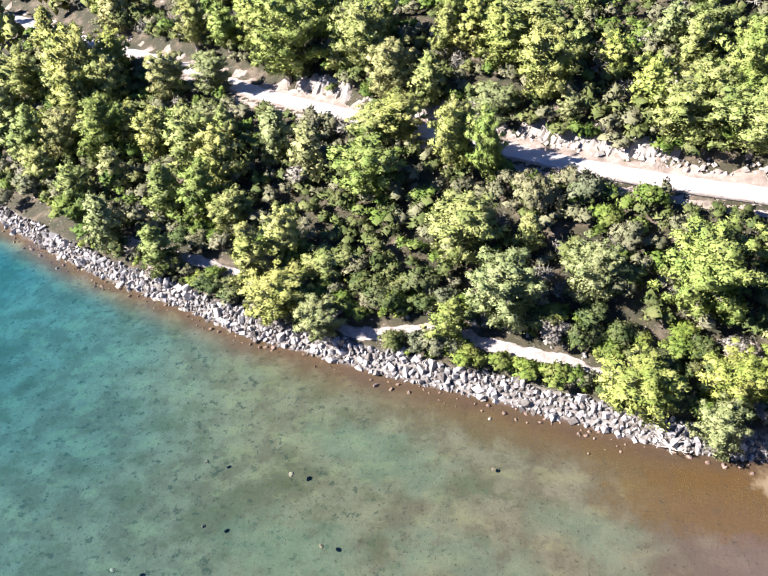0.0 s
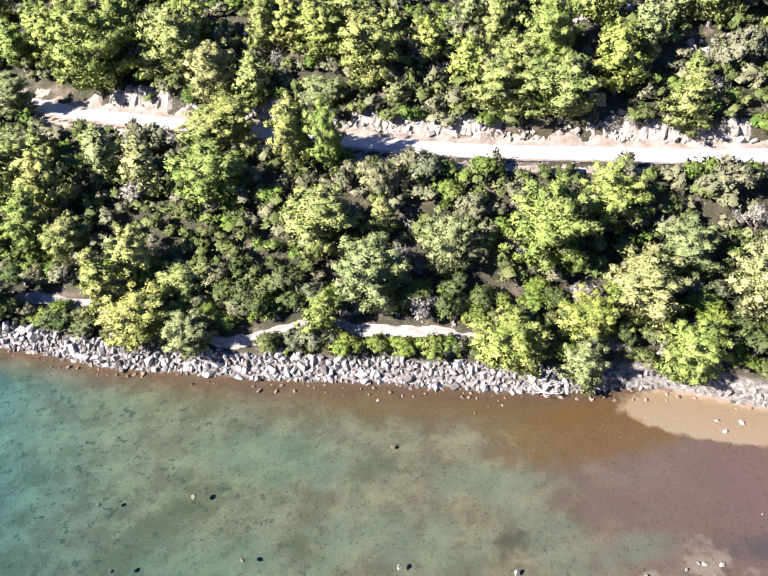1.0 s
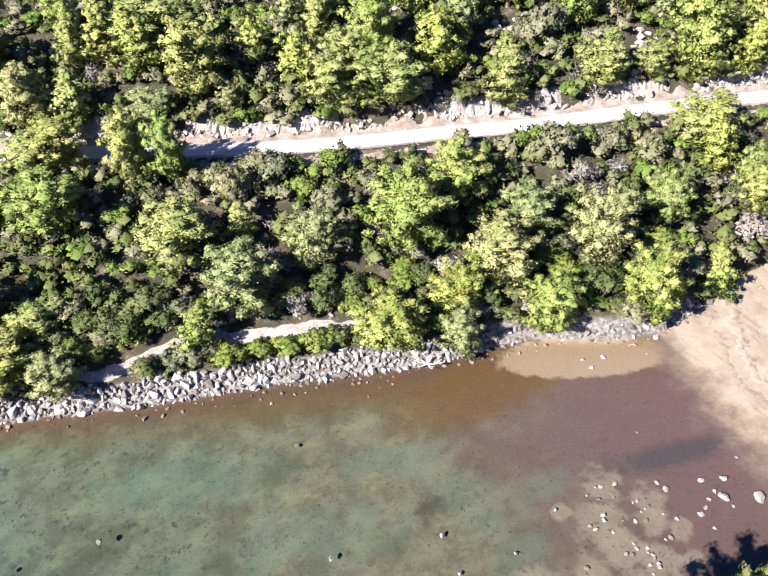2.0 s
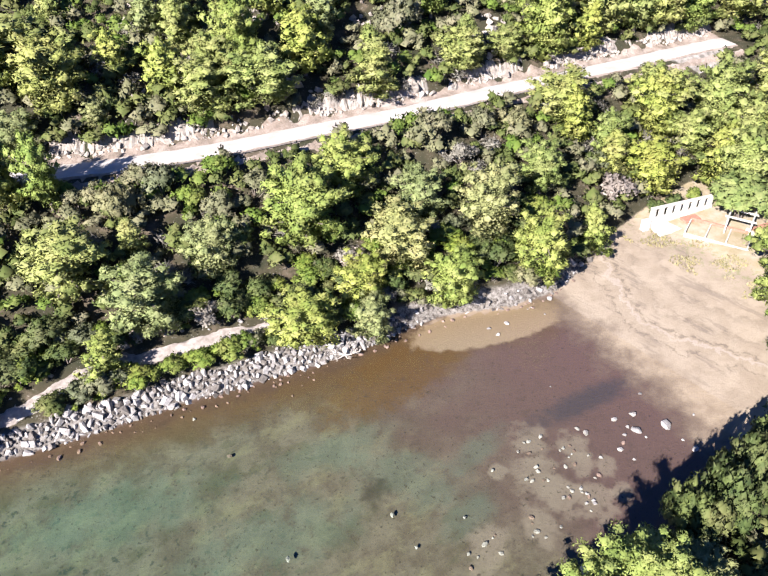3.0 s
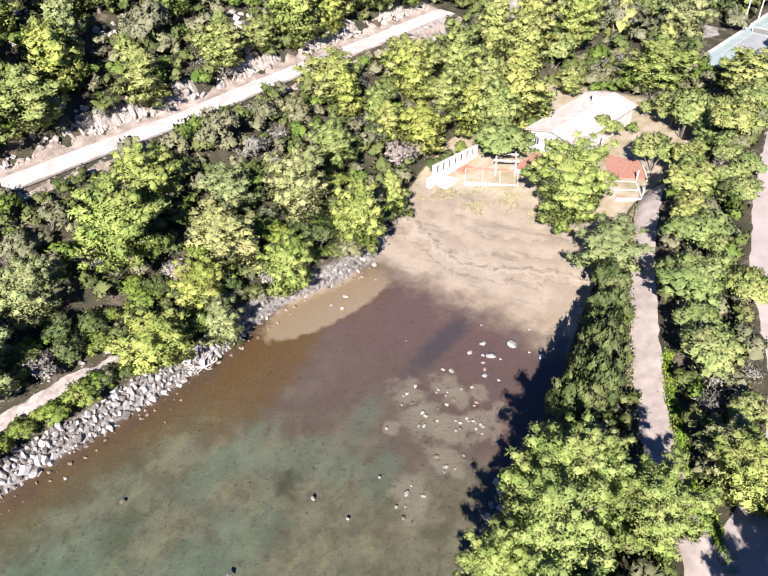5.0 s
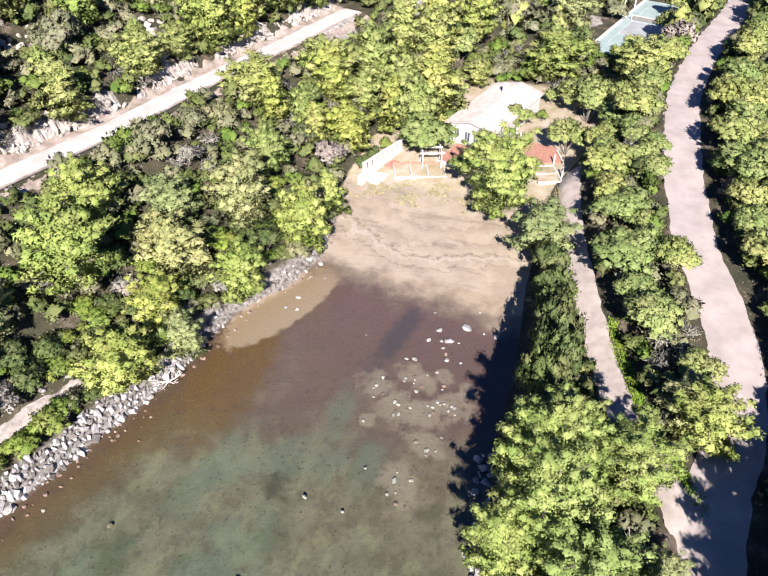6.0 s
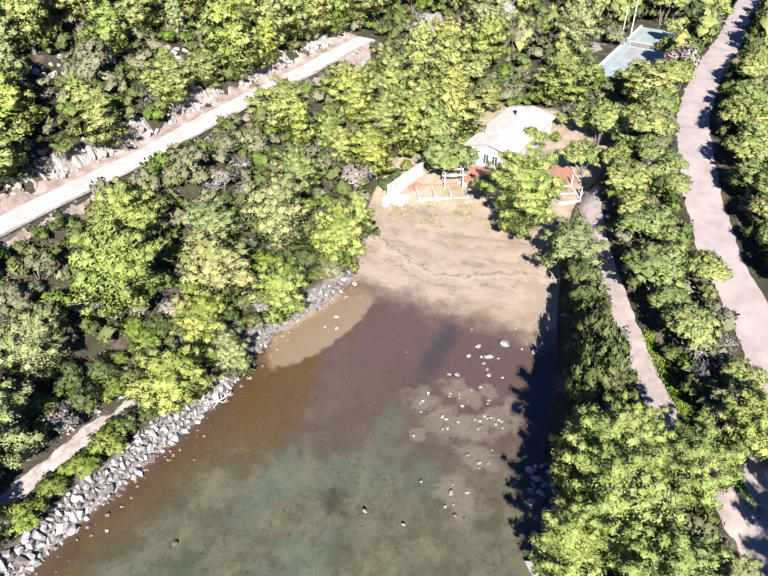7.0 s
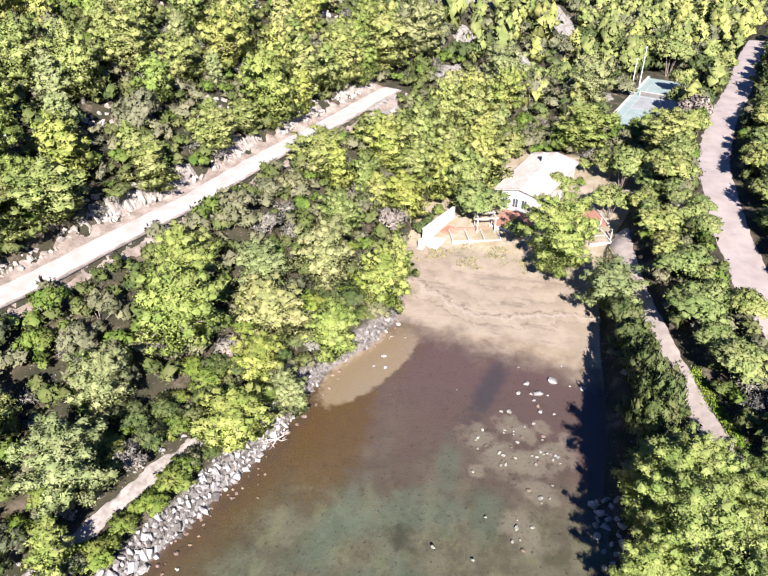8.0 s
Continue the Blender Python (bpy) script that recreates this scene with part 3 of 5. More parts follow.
def pine_shape(rng, height, radius, form, grain=0.42):
    """Clumps of a pine's crown and the points of its trunk and limbs. form 0: conical, 1: broad and open."""
    bend = rng.normal(0, 0.04 * height, 2)
    trunk = [np.array([bend[0] * f * f, bend[1] * f * f, height * f]) for f in (-0.06, 0.0, 0.2, 0.4, 0.6, 0.82)]
    clumps, limbs = [], []
    lean = rng.uniform(0, 2 * np.pi)

    def profile(f):
        return min(1.0, 1.12 * (1 - f) ** 0.8 + 0.06) if form == 0 else np.sqrt(max(0.10, 1 - ((f - 0.42) / 0.62) ** 2))

    for f in np.arange(0.16, 0.86, 0.07):
        r = radius * profile(f + 0.05) * rng.uniform(0.46, 0.56)
        off = rng.normal(0, 0.07, 2) * radius
        clumps.append((np.array([bend[0] * f * f + off[0], bend[1] * f * f + off[1], height * f]), (r, r, 0.075 * height), 1 + 0.8 * (r / grain) ** 2))
    boughs = int(15 + 5.0 * radius)
    for k in range(boughs):
        f = 0.10 + 0.82 * (k + rng.uniform(0, 0.9)) / boughs
        a = k * 2.4 + rng.uniform(-0.45, 0.45)
        long = radius * profile(f) * rng.uniform(0.68, 0.98) * (1 + 0.12 * np.cos(a - lean))
        out, across = np.array([np.cos(a), np.sin(a), 0]), np.array([-np.sin(a), np.cos(a), 0])
        foot = np.array([bend[0] * f * f, bend[1] * f * f, height * f * 0.94])
        rise = long * rng.uniform(0.10, 0.60)
        if f < 0.7:
            limbs.append((foot, foot + out * long * 0.8 + np.array([0, 0, rise * 0.7])))
        steps = max(2, int(long * 0.5 / (grain * 0.72)))
        for u in np.linspace(0.50, 0.96, steps):
            swell = grain * rng.uniform(0.8, 1.35) * (1.25 - 0.45 * u)
            c = foot + out * long * u + np.array([0, 0, rise * u * u]) + across * rng.normal(0, 0.08) * long + np.array([0, 0, rng.normal(0, 0.10)])
            clumps.append((c, (swell, swell, swell * rng.uniform(0.95, 1.35))))
            if 0.4 < u < 0.95 and rng.uniform() < 0.7:
                w = swell * rng.uniform(0.65, 0.9)
                c = c + across * rng.choice((-1, 1)) * swell * rng.uniform(0.8, 1.2) + np.array([0, 0, rng.uniform(-0.15, 0.15)])
                clumps.append((c, (w, w, w * 1.1), 0.7))
    for f in (0.86, 0.92, 0.98):
        clumps.append((np.array([bend[0] * f * f, bend[1] * f * f, height * f - 0.3]) + rng.normal(0, 0.1, 3), (grain * 0.9, grain * 0.9, grain * 1.1)))
    return clumps, trunk, limbs


def make_pine(seed, height, radius, form, mat, per_clump=42, size=0.12, grain=0.44):
    rng = np.random.default_rng(seed)
    clumps, trunk, limbs = pine_shape(rng, height, radius, form, grain)
    thick = 0.026 * height
    wood = [tube(rng, trunk, [thick * 1.4, thick, thick * 0.8, thick * 0.55, thick * 0.35, 0.03])]
    wood += [tube(rng, [a, (a + b) / 2 + np.array([0, 0, 0.1]), b], [thick * 0.4, thick * 0.28, 0.03], 4) for a, b in limbs]
    return leaf_mesh("crown", foliage(rng, clumps, per_clump, size, (0, 0, height * 0.45)), mat), triangle_mesh("trunk", np.concatenate(wood), BARK)


def bush_clumps(rng, height, radius, domes, grain):
    """Small leafy clumps heaped over a few domes."""
    clumps = []
    for k in range(domes):
        a, q = k * 2.4 + rng.uniform(-0.5, 0.5), radius * np.sqrt(rng.uniform(0.0, 0.52)) * (k > 0)
        f = min(rng.uniform(0.46, 0.76), 0.78 - 0.45 * (q / radius) ** 2)
        r = radius * rng.uniform(0.34, 0.48)
        c = np.array([q * np.cos(a), q * np.sin(a), height * max(f, 0.18)])
        tall = min(r * rng.uniform(0.75, 1.0), height * 0.35)
        clumps.append((c, (r, r, tall), 2.5))
        for d in rand_dirs(rng, int(3.4 * (r / grain) ** 2), 0.75):
            g = grain * rng.uniform(0.65, 1.35)
            clumps.append((c + d * np.array([r, r, tall]) * rng.uniform(0.8, 1.08), (g, g, g * 0.85)))
    return clumps


def make_bush(seed, height, radius, domes, mat, per_clump=19, size=0.125, grain=0.40, share=0.70):
    rng = np.random.default_rng(seed)
    clumps = bush_clumps(rng, height, radius, domes, grain)
    stems = [tube(rng, [np.array([0.1 * c[0], 0.1 * c[1], -0.3]), c * np.array([0.6, 0.6, 0.5]), c], [0.06, 0.045, 0.02], 4) for c, *_ in clumps[:40:8]]
    return leaf_mesh("foliage", foliage(rng, clumps, per_clump, size, (0, 0, height * 0.3), share, 0.5), mat), triangle_mesh("stem", np.concatenate(stems), BARK)


PINES = {"round": [make_pine(11 + k, 8, 2.7, 1, (PINE, PINE, PINE_LIGHT, PINE)[k]) for k in range(4)],
         "cone": [make_pine(21 + k, 8, 2.3, 0, (PINE, PINE_LIGHT, PINE)[k]) for k in range(3)],
         "lime": [make_pine(15 + k, 8, 2.75, 1, PINE_LIGHT, 54, 0.105, 0.42) for k in range(3)],
         "full": [make_pine(35 + k, 8, 2.7, 1, (PINE, PINE, PINE_LIGHT)[k], 54, 0.105, 0.42) for k in range(3)],
         "great": [make_pine(65 + k, 12, 4.0, 1, PINE_FRESH, 70, 0.09, 0.44) for k in range(3)],
         "slope": [make_pine(91 + k, 8, 2.6, k % 2, (PINE, PINE_LIGHT, PINE_PALE, PINE)[k], 24, 0.18, 0.56) for k in range(4)],
         "pale": [make_pine(31 + k, 8, 2.6, 1, PINE_PALE, 54, 0.105, 0.42) for k in range(2)]}
BUSHES = {"dark": [make_bush(41, 2.6, 1.8, 6, MAQUIS), make_bush(42, 2.4, 1.7, 5, MAQUIS), make_bush(43, 2.8, 1.6, 6, MAQUIS)],
          "olive": [make_bush(51, 2.6, 1.8, 6, OLIVE), make_bush(52, 2.4, 1.7, 5, OLIVE)],
          "fresh": [make_bush(61, 2.6, 1.8, 6, FRESH), make_bush(62, 2.4, 1.6, 5, FRESH)],
          "oak": [make_bush(81 + k, 4.6, 2.6, 8, OAK, 17, 0.145, 0.43) for k in range(3)],
          # ilex: darker leaf colour stands in for the bank's deep shade
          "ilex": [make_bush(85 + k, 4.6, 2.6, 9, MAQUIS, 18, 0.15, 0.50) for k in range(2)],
          "dry": [make_bush(71, 2.4, 1.6, 5, DRY, 26, 0.19, 0.34, 0.3)]}


def extent(data):
    """Height and usual reach of a plant's leaves."""
    co = np.zeros(len(data.vertices) * 3, np.float32)
    data.vertices.foreach_get("co", co)
    co = co.reshape(-1, 3)
    return float(co[:, 2].max()), 0.95 * float(np.percentile(np.hypot(co[:, 0], co[:, 1]), 98))


SIZES = {leaves.name: extent(leaves) for stock in (*PINES.values(), *BUSHES.values()) for leaves, _ in stock}
LABELS = {"great": "tall spreading lime-green Aleppo pine on the bank", "slope": "yellow-green Aleppo pine on the upper slope", "round": "broad Aleppo pine with yellow-green needle clumps", "cone": "slender young Aleppo pine with bright green needles",
          "full": "full-crowned Aleppo pine by the stone bank", "lime": "large fresh lime-green pine with a full crown", "pale": "pale grey-green pine with thin needles", "dark": "dense dark green maquis shrub on the slope", "olive": "grey-olive evergreen shrub on dry ground",
          "fresh": "rounded bright green leafy shrub", "oak": "dense rounded holm oak with dull green leaves", "ilex": "holm oak on the steep bank, its shade put into dark leaf colour", "dry": "leafless dry grey bush"}
planted = {}


def plant(form, x, y, height, radius, turn=None, z=None):
    """One pine or shrub on the ground, with its own foliage and wood."""
    pine, tall = form in PINES, form in PINES or form in ("oak", "ilex")
    stock = (PINES if pine else BUSHES)[form]
    n = planted[form] = planted.get(form, 0) + 1
    leaves, wood = stock[n % len(stock)]
    thing = new("pine_tree" if pine else "oak_tree" if tall else "shrub")
    tagged(thing, LABELS[form], "tree" if tall else "shrub", "pines of the bay" if pine else "oaks of the bay" if tall else "shrubs of the slope")
    for name, data in (("crown" if tall else "foliage", leaves), ("trunk" if tall else "stem", wood)):
        new(name, data).parent = thing
    base_h, base_r = SIZES[leaves.name]
    turn = n * 137.5 if turn is None else turn
    thing.matrix_basis = pose(x, y, (float(ground(x, y)) if z is None else z), 0, 0, turn) @ Matrix.Diagonal((radius / base_r, radius / base_r, height / base_h, 1))
    return thing


for row in [(-4.5, 76.2, 10.0, 2.7), (-0.6, 74.6, 9.5, 2.5), (-3.3, 65.4, 8.2, 4.2), (-17.7, 64.5, 3.8, 2.7), (-30.7, 71.8, 5.8, 2.7), (-53.9, 86.9, 10.2, 4.1), (-61.5, 100.4, 13, 4.9), (-73.0, 102.6, 10.2, 3.8), (-14.3, 83.4, 5.2, 3.7), (-13.5, 74.8, 8.3, 4.6), (59.3, 50.0, 6.7, 2.5), (56.9, 56.0, 7.3, 4.1), (-12.0, 82.4, 6.3, 3.9), (61.9, 44.0, 7.5, 4.2), (70.3, 45.4, 6.6, 3.1), (95.5, 40.8, 10.4, 3.9), (69.3, 51.0, 8.2, 4.2), (104.2, 35.9, 10.8, 4.0), (76.7, 45.8, 10.4, 3.9), (89.6, 39.9, 11.3, 4.2)]:
    plant("round", *row)
for row in [(77.3, 40.9, 10.5, 3.9), (67.6, 48.3, 9.8, 3.7)]:
    plant("round", *row)
for row in [(-17.1, 57.5, 5.4, 2.5), (19.7, 46.7, 5.7, 2.3), (1.7, 57.7, 9.0, 3.6), (9.6, 59.6, 7.1, 2.8), (-60.5, 88.9, 8.2, 2.9), (-47.3, 97.7, 7.8, 3.1), (-38.0, 87.6, 5.8, 2.7), (-40.2, 97.6, 6.3, 2.9), (-4.5, 78.9, 5.6, 2.2), (26.9, 51.1, 7.6, 3.9), (32.4, 54.3, 6.8, 3.2), (37.4, 48.5, 9.1, 3.6), (110.4, 35.6, 12.7, 4.8)]:
    plant("pale", *row)
for row in [(-4.1, 56.1, 6.0, 2.2), (3.6, 65.2, 5.3, 1.7), (-25.8, 64.1, 8.1, 2.5), (-34.9, 73.7, 8.8, 3.1), (-39.8, 74.8, 8.0, 2.5), (-38.0, 67.0, 6.7, 2.4), (48.3, 42.1, 6.9, 2.2), (58.3, 48.1, 6.3, 2.5), (86.2, 44.1, 11.8, 3.7), (56.5, 53.1, 8.4, 2.6)]:
    plant("cone", *row)
for row in [(13.4, 49.6, 6.3, 3.5), (21.2, 50.4, 5.2, 2.9), (19.0, 57.8, 11.1, 4.6), (29.1, 45.3, 7.5, 3.0), (39.0, 41.9, 9.3, 3.2)]:
    plant("lime", *row)
for row in [(-22.1, 60.1, 6.0, 3.7), (26.7, 60.6, 8.1, 3.5), (47.0, 49.9, 7.1, 2.7)]:
    plant("full", *row)
for row in [(15.3, 68.6, 3.7, 2.1), (11.4, 67.2, 3.1, 1.8), (-54.1, 77.3, 4.0, 3.0), (8.0, 51.7, 2.2, 1.3)]:
    plant("fresh", *row)
for row in [(-62.9, 83.2, 4.0, 2.5), (-47.3, 74.7, 3.7, 2.3), (-22.9, 85.0, 3.7, 2.3), (4.1, 69.5, 4.8, 2.9), (8.1, 71.5, 3.5, 2.2), (13.5, 64.7, 3.7, 2.3), (17.8, 65.0, 3.2, 2.0), (1.6, 73.2, 2.7, 1.7), (38.9, 60.5, 5.1, 3.2), (46.0, 58.9, 3.8, 2.4), (50.4, 57.3, 3.8, 2.4), (3.2, 72.3, 3.2, 2.0), (9.6, 69.6, 4.1, 2.5), (56.8, 49.5, 2.9, 1.8), (118.5, 30.8, 8.1, 5.0)]:
    plant("olive", *row)
for row in [(-23.3, 77.4, 3.2, 1.9), (56.1, 45.2, 3.9, 2.3), (40.6, 56.8, 2.9, 1.7)]:
    plant("dry", *row)
for row in [(8.5, 55.2, 2.9, 1.9), (-11.0, 60.1, 3.2, 2.1), (-7.1, 62.0, 3.2, 2.1), (24.5, 49.4, 2.4, 1.6), (35.3, 45.3, 3.6, 2.4), (12.0, 55.8, 2.4, 1.6)]:
    plant("dark", *row)
for row in [(97.5, 36.9, 6.3, 3.3)]:
    plant("oak", *row)
for row in [(-29.4, 99.0, 13, 5.6)]:
    plant("lime", *row)
for row in [(-47.6, 111.8, 9.6, 3.0), (-7.1, 96.7, 7.6, 2.1), (0.4, 92.5, 9.2, 3.7), (27.3, 84.7, 8.6, 2.7), (38.9, 70.7, 7.3, 2.9), (-6.4, 98.8, 7.5, 2.3), (22.0, 87.7, 7.6, 2.4), (81.0, 68.2, 9.9, 3.1), (70.1, 63.3, 7.9, 2.5), (53.4, 69.8, 6.3, 2.2), (96.8, 56.6, 13, 4.8)]:
    plant("cone", *row)
for row in [(-17.6, 96.3, 10.6, 3.9), (5.5, 86.3, 10.1, 3.8), (21.6, 80.2, 8.0, 3.2), (25.4, 79.1, 6.8, 3.2), (23.2, 91.0, 6.8, 3.2), (58.5, 67.6, 4.6, 2.6), (51.9, 68.4, 6.8, 3.2), (64.6, 64.8, 12.5, 4.7), (26.2, 75.5, 8.0, 4.5), (19.6, 77.7, 7.5, 3.5), (2.1, 96.7, 8.2, 5.8), (25.7, 81.9, 10.5, 3.9), (47.8, 84.7, 10.8, 3.8), (57.8, 84.0, 10.0, 3.7), (84.2, 60.9, 10.8, 4.1), (89.2, 58.8, 10.0, 3.7), (71.2, 76.0, 11.0, 4.1), (62.5, 78.9, 8.4, 3.1), (45.2, 90.8, 9.9, 3.7)]:
    plant("round", *row)
for row in [(-13.8, 91.0, 8.8, 3.3), (8.2, 82.5, 4.2, 1.6), (-0.4, 84.9, 5.5, 2.8), (107.9, 53.4, 12.4, 4.6)]:
    plant("pale", *row)
for row in [(-64.2, 121.2, 4.7, 3.1), (34.4, 72.4, 2.8, 1.9)]:
    plant("dark", *row)
for row in [(48.7, 76.5, 6.3, 3.9), (46.4, 78.4, 4.2, 2.6)]:
    plant("olive", *row)
for row in [(60, 41.8, 2.2, 1.3), (62.6, 41.0, 2.2, 1.3)]:
    plant("dark", *row)
for row in [(65.3, 40, 2.2, 1.2), (81.7, 20.1, 2.0, 1.0)]:
    plant("fresh", *row)
for row in [(70.8, 40.7, 9.2, 3.0), (76.1, 35.9, 13, 4.7)]:
    plant("cone", *row)
for row in [(97.2, 21.2, 8.8, 6.2), (70.0, 36.6, 9.9, 3.7), (79.7, 34.4, 7.2, 3.1), (91.3, 31.9, 5.1, 2.4), (106.1, 8.7, 6.0, 3.0)]:
    plant("round", *row)
for row in [(55.1, 22.0, 13, 5.1)]:
    plant("great", *row)
for row in [(65.5, 34.2, 6.0, 4.2), (77.5, 23.8, 4.2, 2.5), (71.9, 15.5, 5.3, 3.1), (86.7, 15.2, 5.5, 3.2), (83.7, 13.5, 7.5, 3.9), (124.9, 29.3, 8.3, 4.4), (157.1, 9.2, 8.3, 4.4), (155.1, 1.6, 10.5, 5.5), (61.7, 27.9, 3.3, 2.2), (74.3, 32.7, 3.1, 1.8), (123.8, 0.7, 7.2, 3.1), (139.8, -0.3, 6.5, 2.8), (88.5, 19.4, 2.7, 1.4)]:
    plant("oak", *row)
for row in [(121.5, 19.6, 11.9, 4.5)]:
    plant("pale", *row)
for row in [(0.5, -6.2, 12.5, 3.4), (5.0, -6.8, 12.5, 3.2), (-3.6, -6.6, 13.5, 3.6), (-8.2, -7.4, 13, 3.4), (12.0, 12.0, 11.4, 4.0), (8.2, 10.6, 11.6, 3.9), (13.8, 10.2, 10.8, 3.6), (12.9, 5.2, 8.6, 3.2), (5.6, 13.4, 8.6, 3.0), (3.4, 7.6, 9.5, 3.8)]:
    plant("great", *row)
for row in [(-2.5, 2.8, 10, 2.8), (94.8, 6.4, 9.1, 5.1)]:
    plant("round", *row)
# Oaks of the south bank, shade given by their leaf colour
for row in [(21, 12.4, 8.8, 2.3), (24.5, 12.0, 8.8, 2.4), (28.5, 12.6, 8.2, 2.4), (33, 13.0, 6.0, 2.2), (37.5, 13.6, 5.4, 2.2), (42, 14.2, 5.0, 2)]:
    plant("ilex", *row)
for row in [(16.8, 12.9, 7.4, 2.3)]:
    plant("cone", *row)
for row in [(19.8, 10.6, 5.2, 2.2), (47.3, 15.2, 6.4, 4.0), (21.3, 0.4, 4.8, 2.7), (5.8, 2.5, 4.0, 1.5)]:
    plant("pale", *row)
for row in [(61.4, 9.0, 4.6, 3.6), (50.8, 7.5, 4.4, 3.4), (41.0, 6.7, 5.1, 3.4), (32.4, 3.8, 4.7, 3.1), (55.6, 9.2, 4.0, 2.6), (77.1, 6.8, 5.3, 3.5), (36.6, 5.5, 3.7, 2.4), (76.3, -5.4, 5.6, 3.8), (60.1, -5.0, 4.6, 3.2), (97.0, -8.6, 6.2, 4.2), (25.9, 0.1, 3.4, 2.0)]:
    plant("oak", *row)
for row in [(36.0, 12.4, 3.4, 2.2), (15.9, -5.6, 1.3, 1.0)]:
    plant("fresh", *row)
for row in [(108.6, 0.6, 4.8, 2.8)]:
    plant("dry", *row)
for row in [(19.2, -0.2, 6.2, 3.0)]:
    plant("lime", *row)


# Undergrowth and woods between them: one joined mesh for each kind of leaf
def joined(name, mat, places, make, label, category, seed):
    rng = np.random.default_rng(seed)
    stock = [make(rng) for _ in range(8)]
    parts = []
    for x, y, z, scale in places:
        p, n, tint = stock[rng.integers(len(stock))]
        a = rng.uniform(0, 2 * np.pi)
        turn = np.array([[np.cos(a), np.sin(a), 0], [-np.sin(a), np.cos(a), 0], [0, 0, 1]])
        parts.append(((p @ turn) * np.array([1, 1, rng.uniform(0.85, 1.2)]) * scale + np.array([x, y, z]), n @ turn, np.clip(0.7 * tint + rng.uniform(0, 0.3), 0, 1)))
    leaves = [np.concatenate([q[k] for q in parts]) for k in range(3)]
    return tagged(new(name, leaf_mesh(name, leaves, mat)), label, category, kind="stuff")


def bush_corners(rng):
    clumps = bush_clumps(rng, 2.0, 1.5, 3, 0.62)[:7]
    return foliage(rng, clumps, 15, 0.185, (0, 0, 0.2), 0.74, 0.5)


def twig_corners(rng):
    clumps = bush_clumps(rng, 1.6, 1.4, 2, 0.6)[:6]
    return foliage(rng, clumps, 32, 0.30, (0, 0, 0.2), 0.25, 0.13, 0.7)


def far_pine_corners(rng):
    clumps, _, _ = pine_shape(rng, 7.5, 2.4, int(rng.integers(2)), 0.85)
    clumps = [(c, r, 2) for c, r, *_ in clumps[1:7:2]] + [(c, tuple(1.3 * q for q in r), 1) for c, r, *_ in clumps[7::5]]
    return foliage(rng, clumps, 8, 0.37, (0, 0, 3.0), 0.8, 0.5)


def free(x, y):
    """Where wild plants may stand."""
    dn, sn, _ = dist(FOOT_N, x, y)
    ds, ss, _ = dist(FOOT_S, x, y)
    ok = ((dist(ROAD_N, x, y)[0] > np.where(dist(ROAD_N, x, y)[1] < 0, 4.2, 3.4)) | (x > 93)) & (dist(ROAD_S, x, y)[0] > 3.6) & (dist(PATH_S, x, y)[0] > 2.2)
    ok &= ~((x > -66) & (x < 22) & (dist(PATH_N, x, y)[0] < 1.4))
    for bx, by, r in BARE:
        ok &= np.hypot((x - bx + 4) / 1.6, (y - by + 0.8) * 1.3) > r
    valley = (sn < 0) & (ss > 0)
    return ok & np.where(valley, x > 94, np.where(sn > 0, dn, ds) > np.where(x < 24, 1.95, 1.2)) & ~((x > 112) & (x < 156) & (np.abs(y - 9.5 + 0.28 * (x - 116)) < 8))


def spots(seed, box, count, gap, low=0.75, high=1.35, where=None):
    """Scattered places with a least gap between them: x, y, z, size."""
    rng = np.random.default_rng(seed)
    x, y = rng.uniform(box[0], box[2], count), rng.uniform(box[1], box[3], count)
    ok = free(x, y) if where is None else free(x, y) & where(x, y)
    cells, kept = {}, []
    for a, b in zip(x[ok], y[ok]):
        i, j = int(a // gap), int(b // gap)
        near = [p for k in (-1, 0, 1) for l in (-1, 0, 1) for p in cells.get((i + k, j + l), ())]
        if all((a - p) ** 2 + (b - q) ** 2 > gap * gap for p, q in near):
            cells.setdefault((i, j), []).append((a, b))
            kept.append((a, b))
    kept = np.array(kept)
    return np.stack([kept[:, 0], kept[:, 1], ground(kept[:, 0], kept[:, 1]), rng.uniform(low, high, len(kept))], 1)


def thin(x, y):
    """Bare stony gaps above the road."""
    return ~((dist(ROAD_N, x, y)[1] > 0) & (waves(x, y, 6.0, 4) > 0.28))


standing = np.array([(o.matrix_basis.translation.x, o.matrix_basis.translation.y) for o in scene.objects if o.name.startswith(("pine_tree", "oak_tree"))])
extra = spots(21, (-85, 60, 112, 130), 900, 5.0, 0.75, 1.25)
extra = [w for w in extra if np.min(np.hypot(standing[:, 0] - w[0], standing[:, 1] - w[1])) > 3.6 and (dist(ROAD_N, w[0], w[1])[1] > 0 or (w[0] < -20 and dist(ROAD_N, w[0], w[1])[0] > 6.0))]
for i, (x, y, z, s) in enumerate(extra):
    plant("slope", x, y, 7.8 * s, 2.7 * s, z=z)
oaks = spots(22, (8, -40, 112, 14), 2600, 3.1, 0.85, 1.3, lambda x, y: (dist(FOOT_S, x, y)[1] < 0) & ((dist(ROAD_S, x, y)[1] > 0) | (dist(ROAD_S, x, y)[0] > 5.4)) & (y > -26) & (dist(PATH_S, x, y)[0] > 3.7))
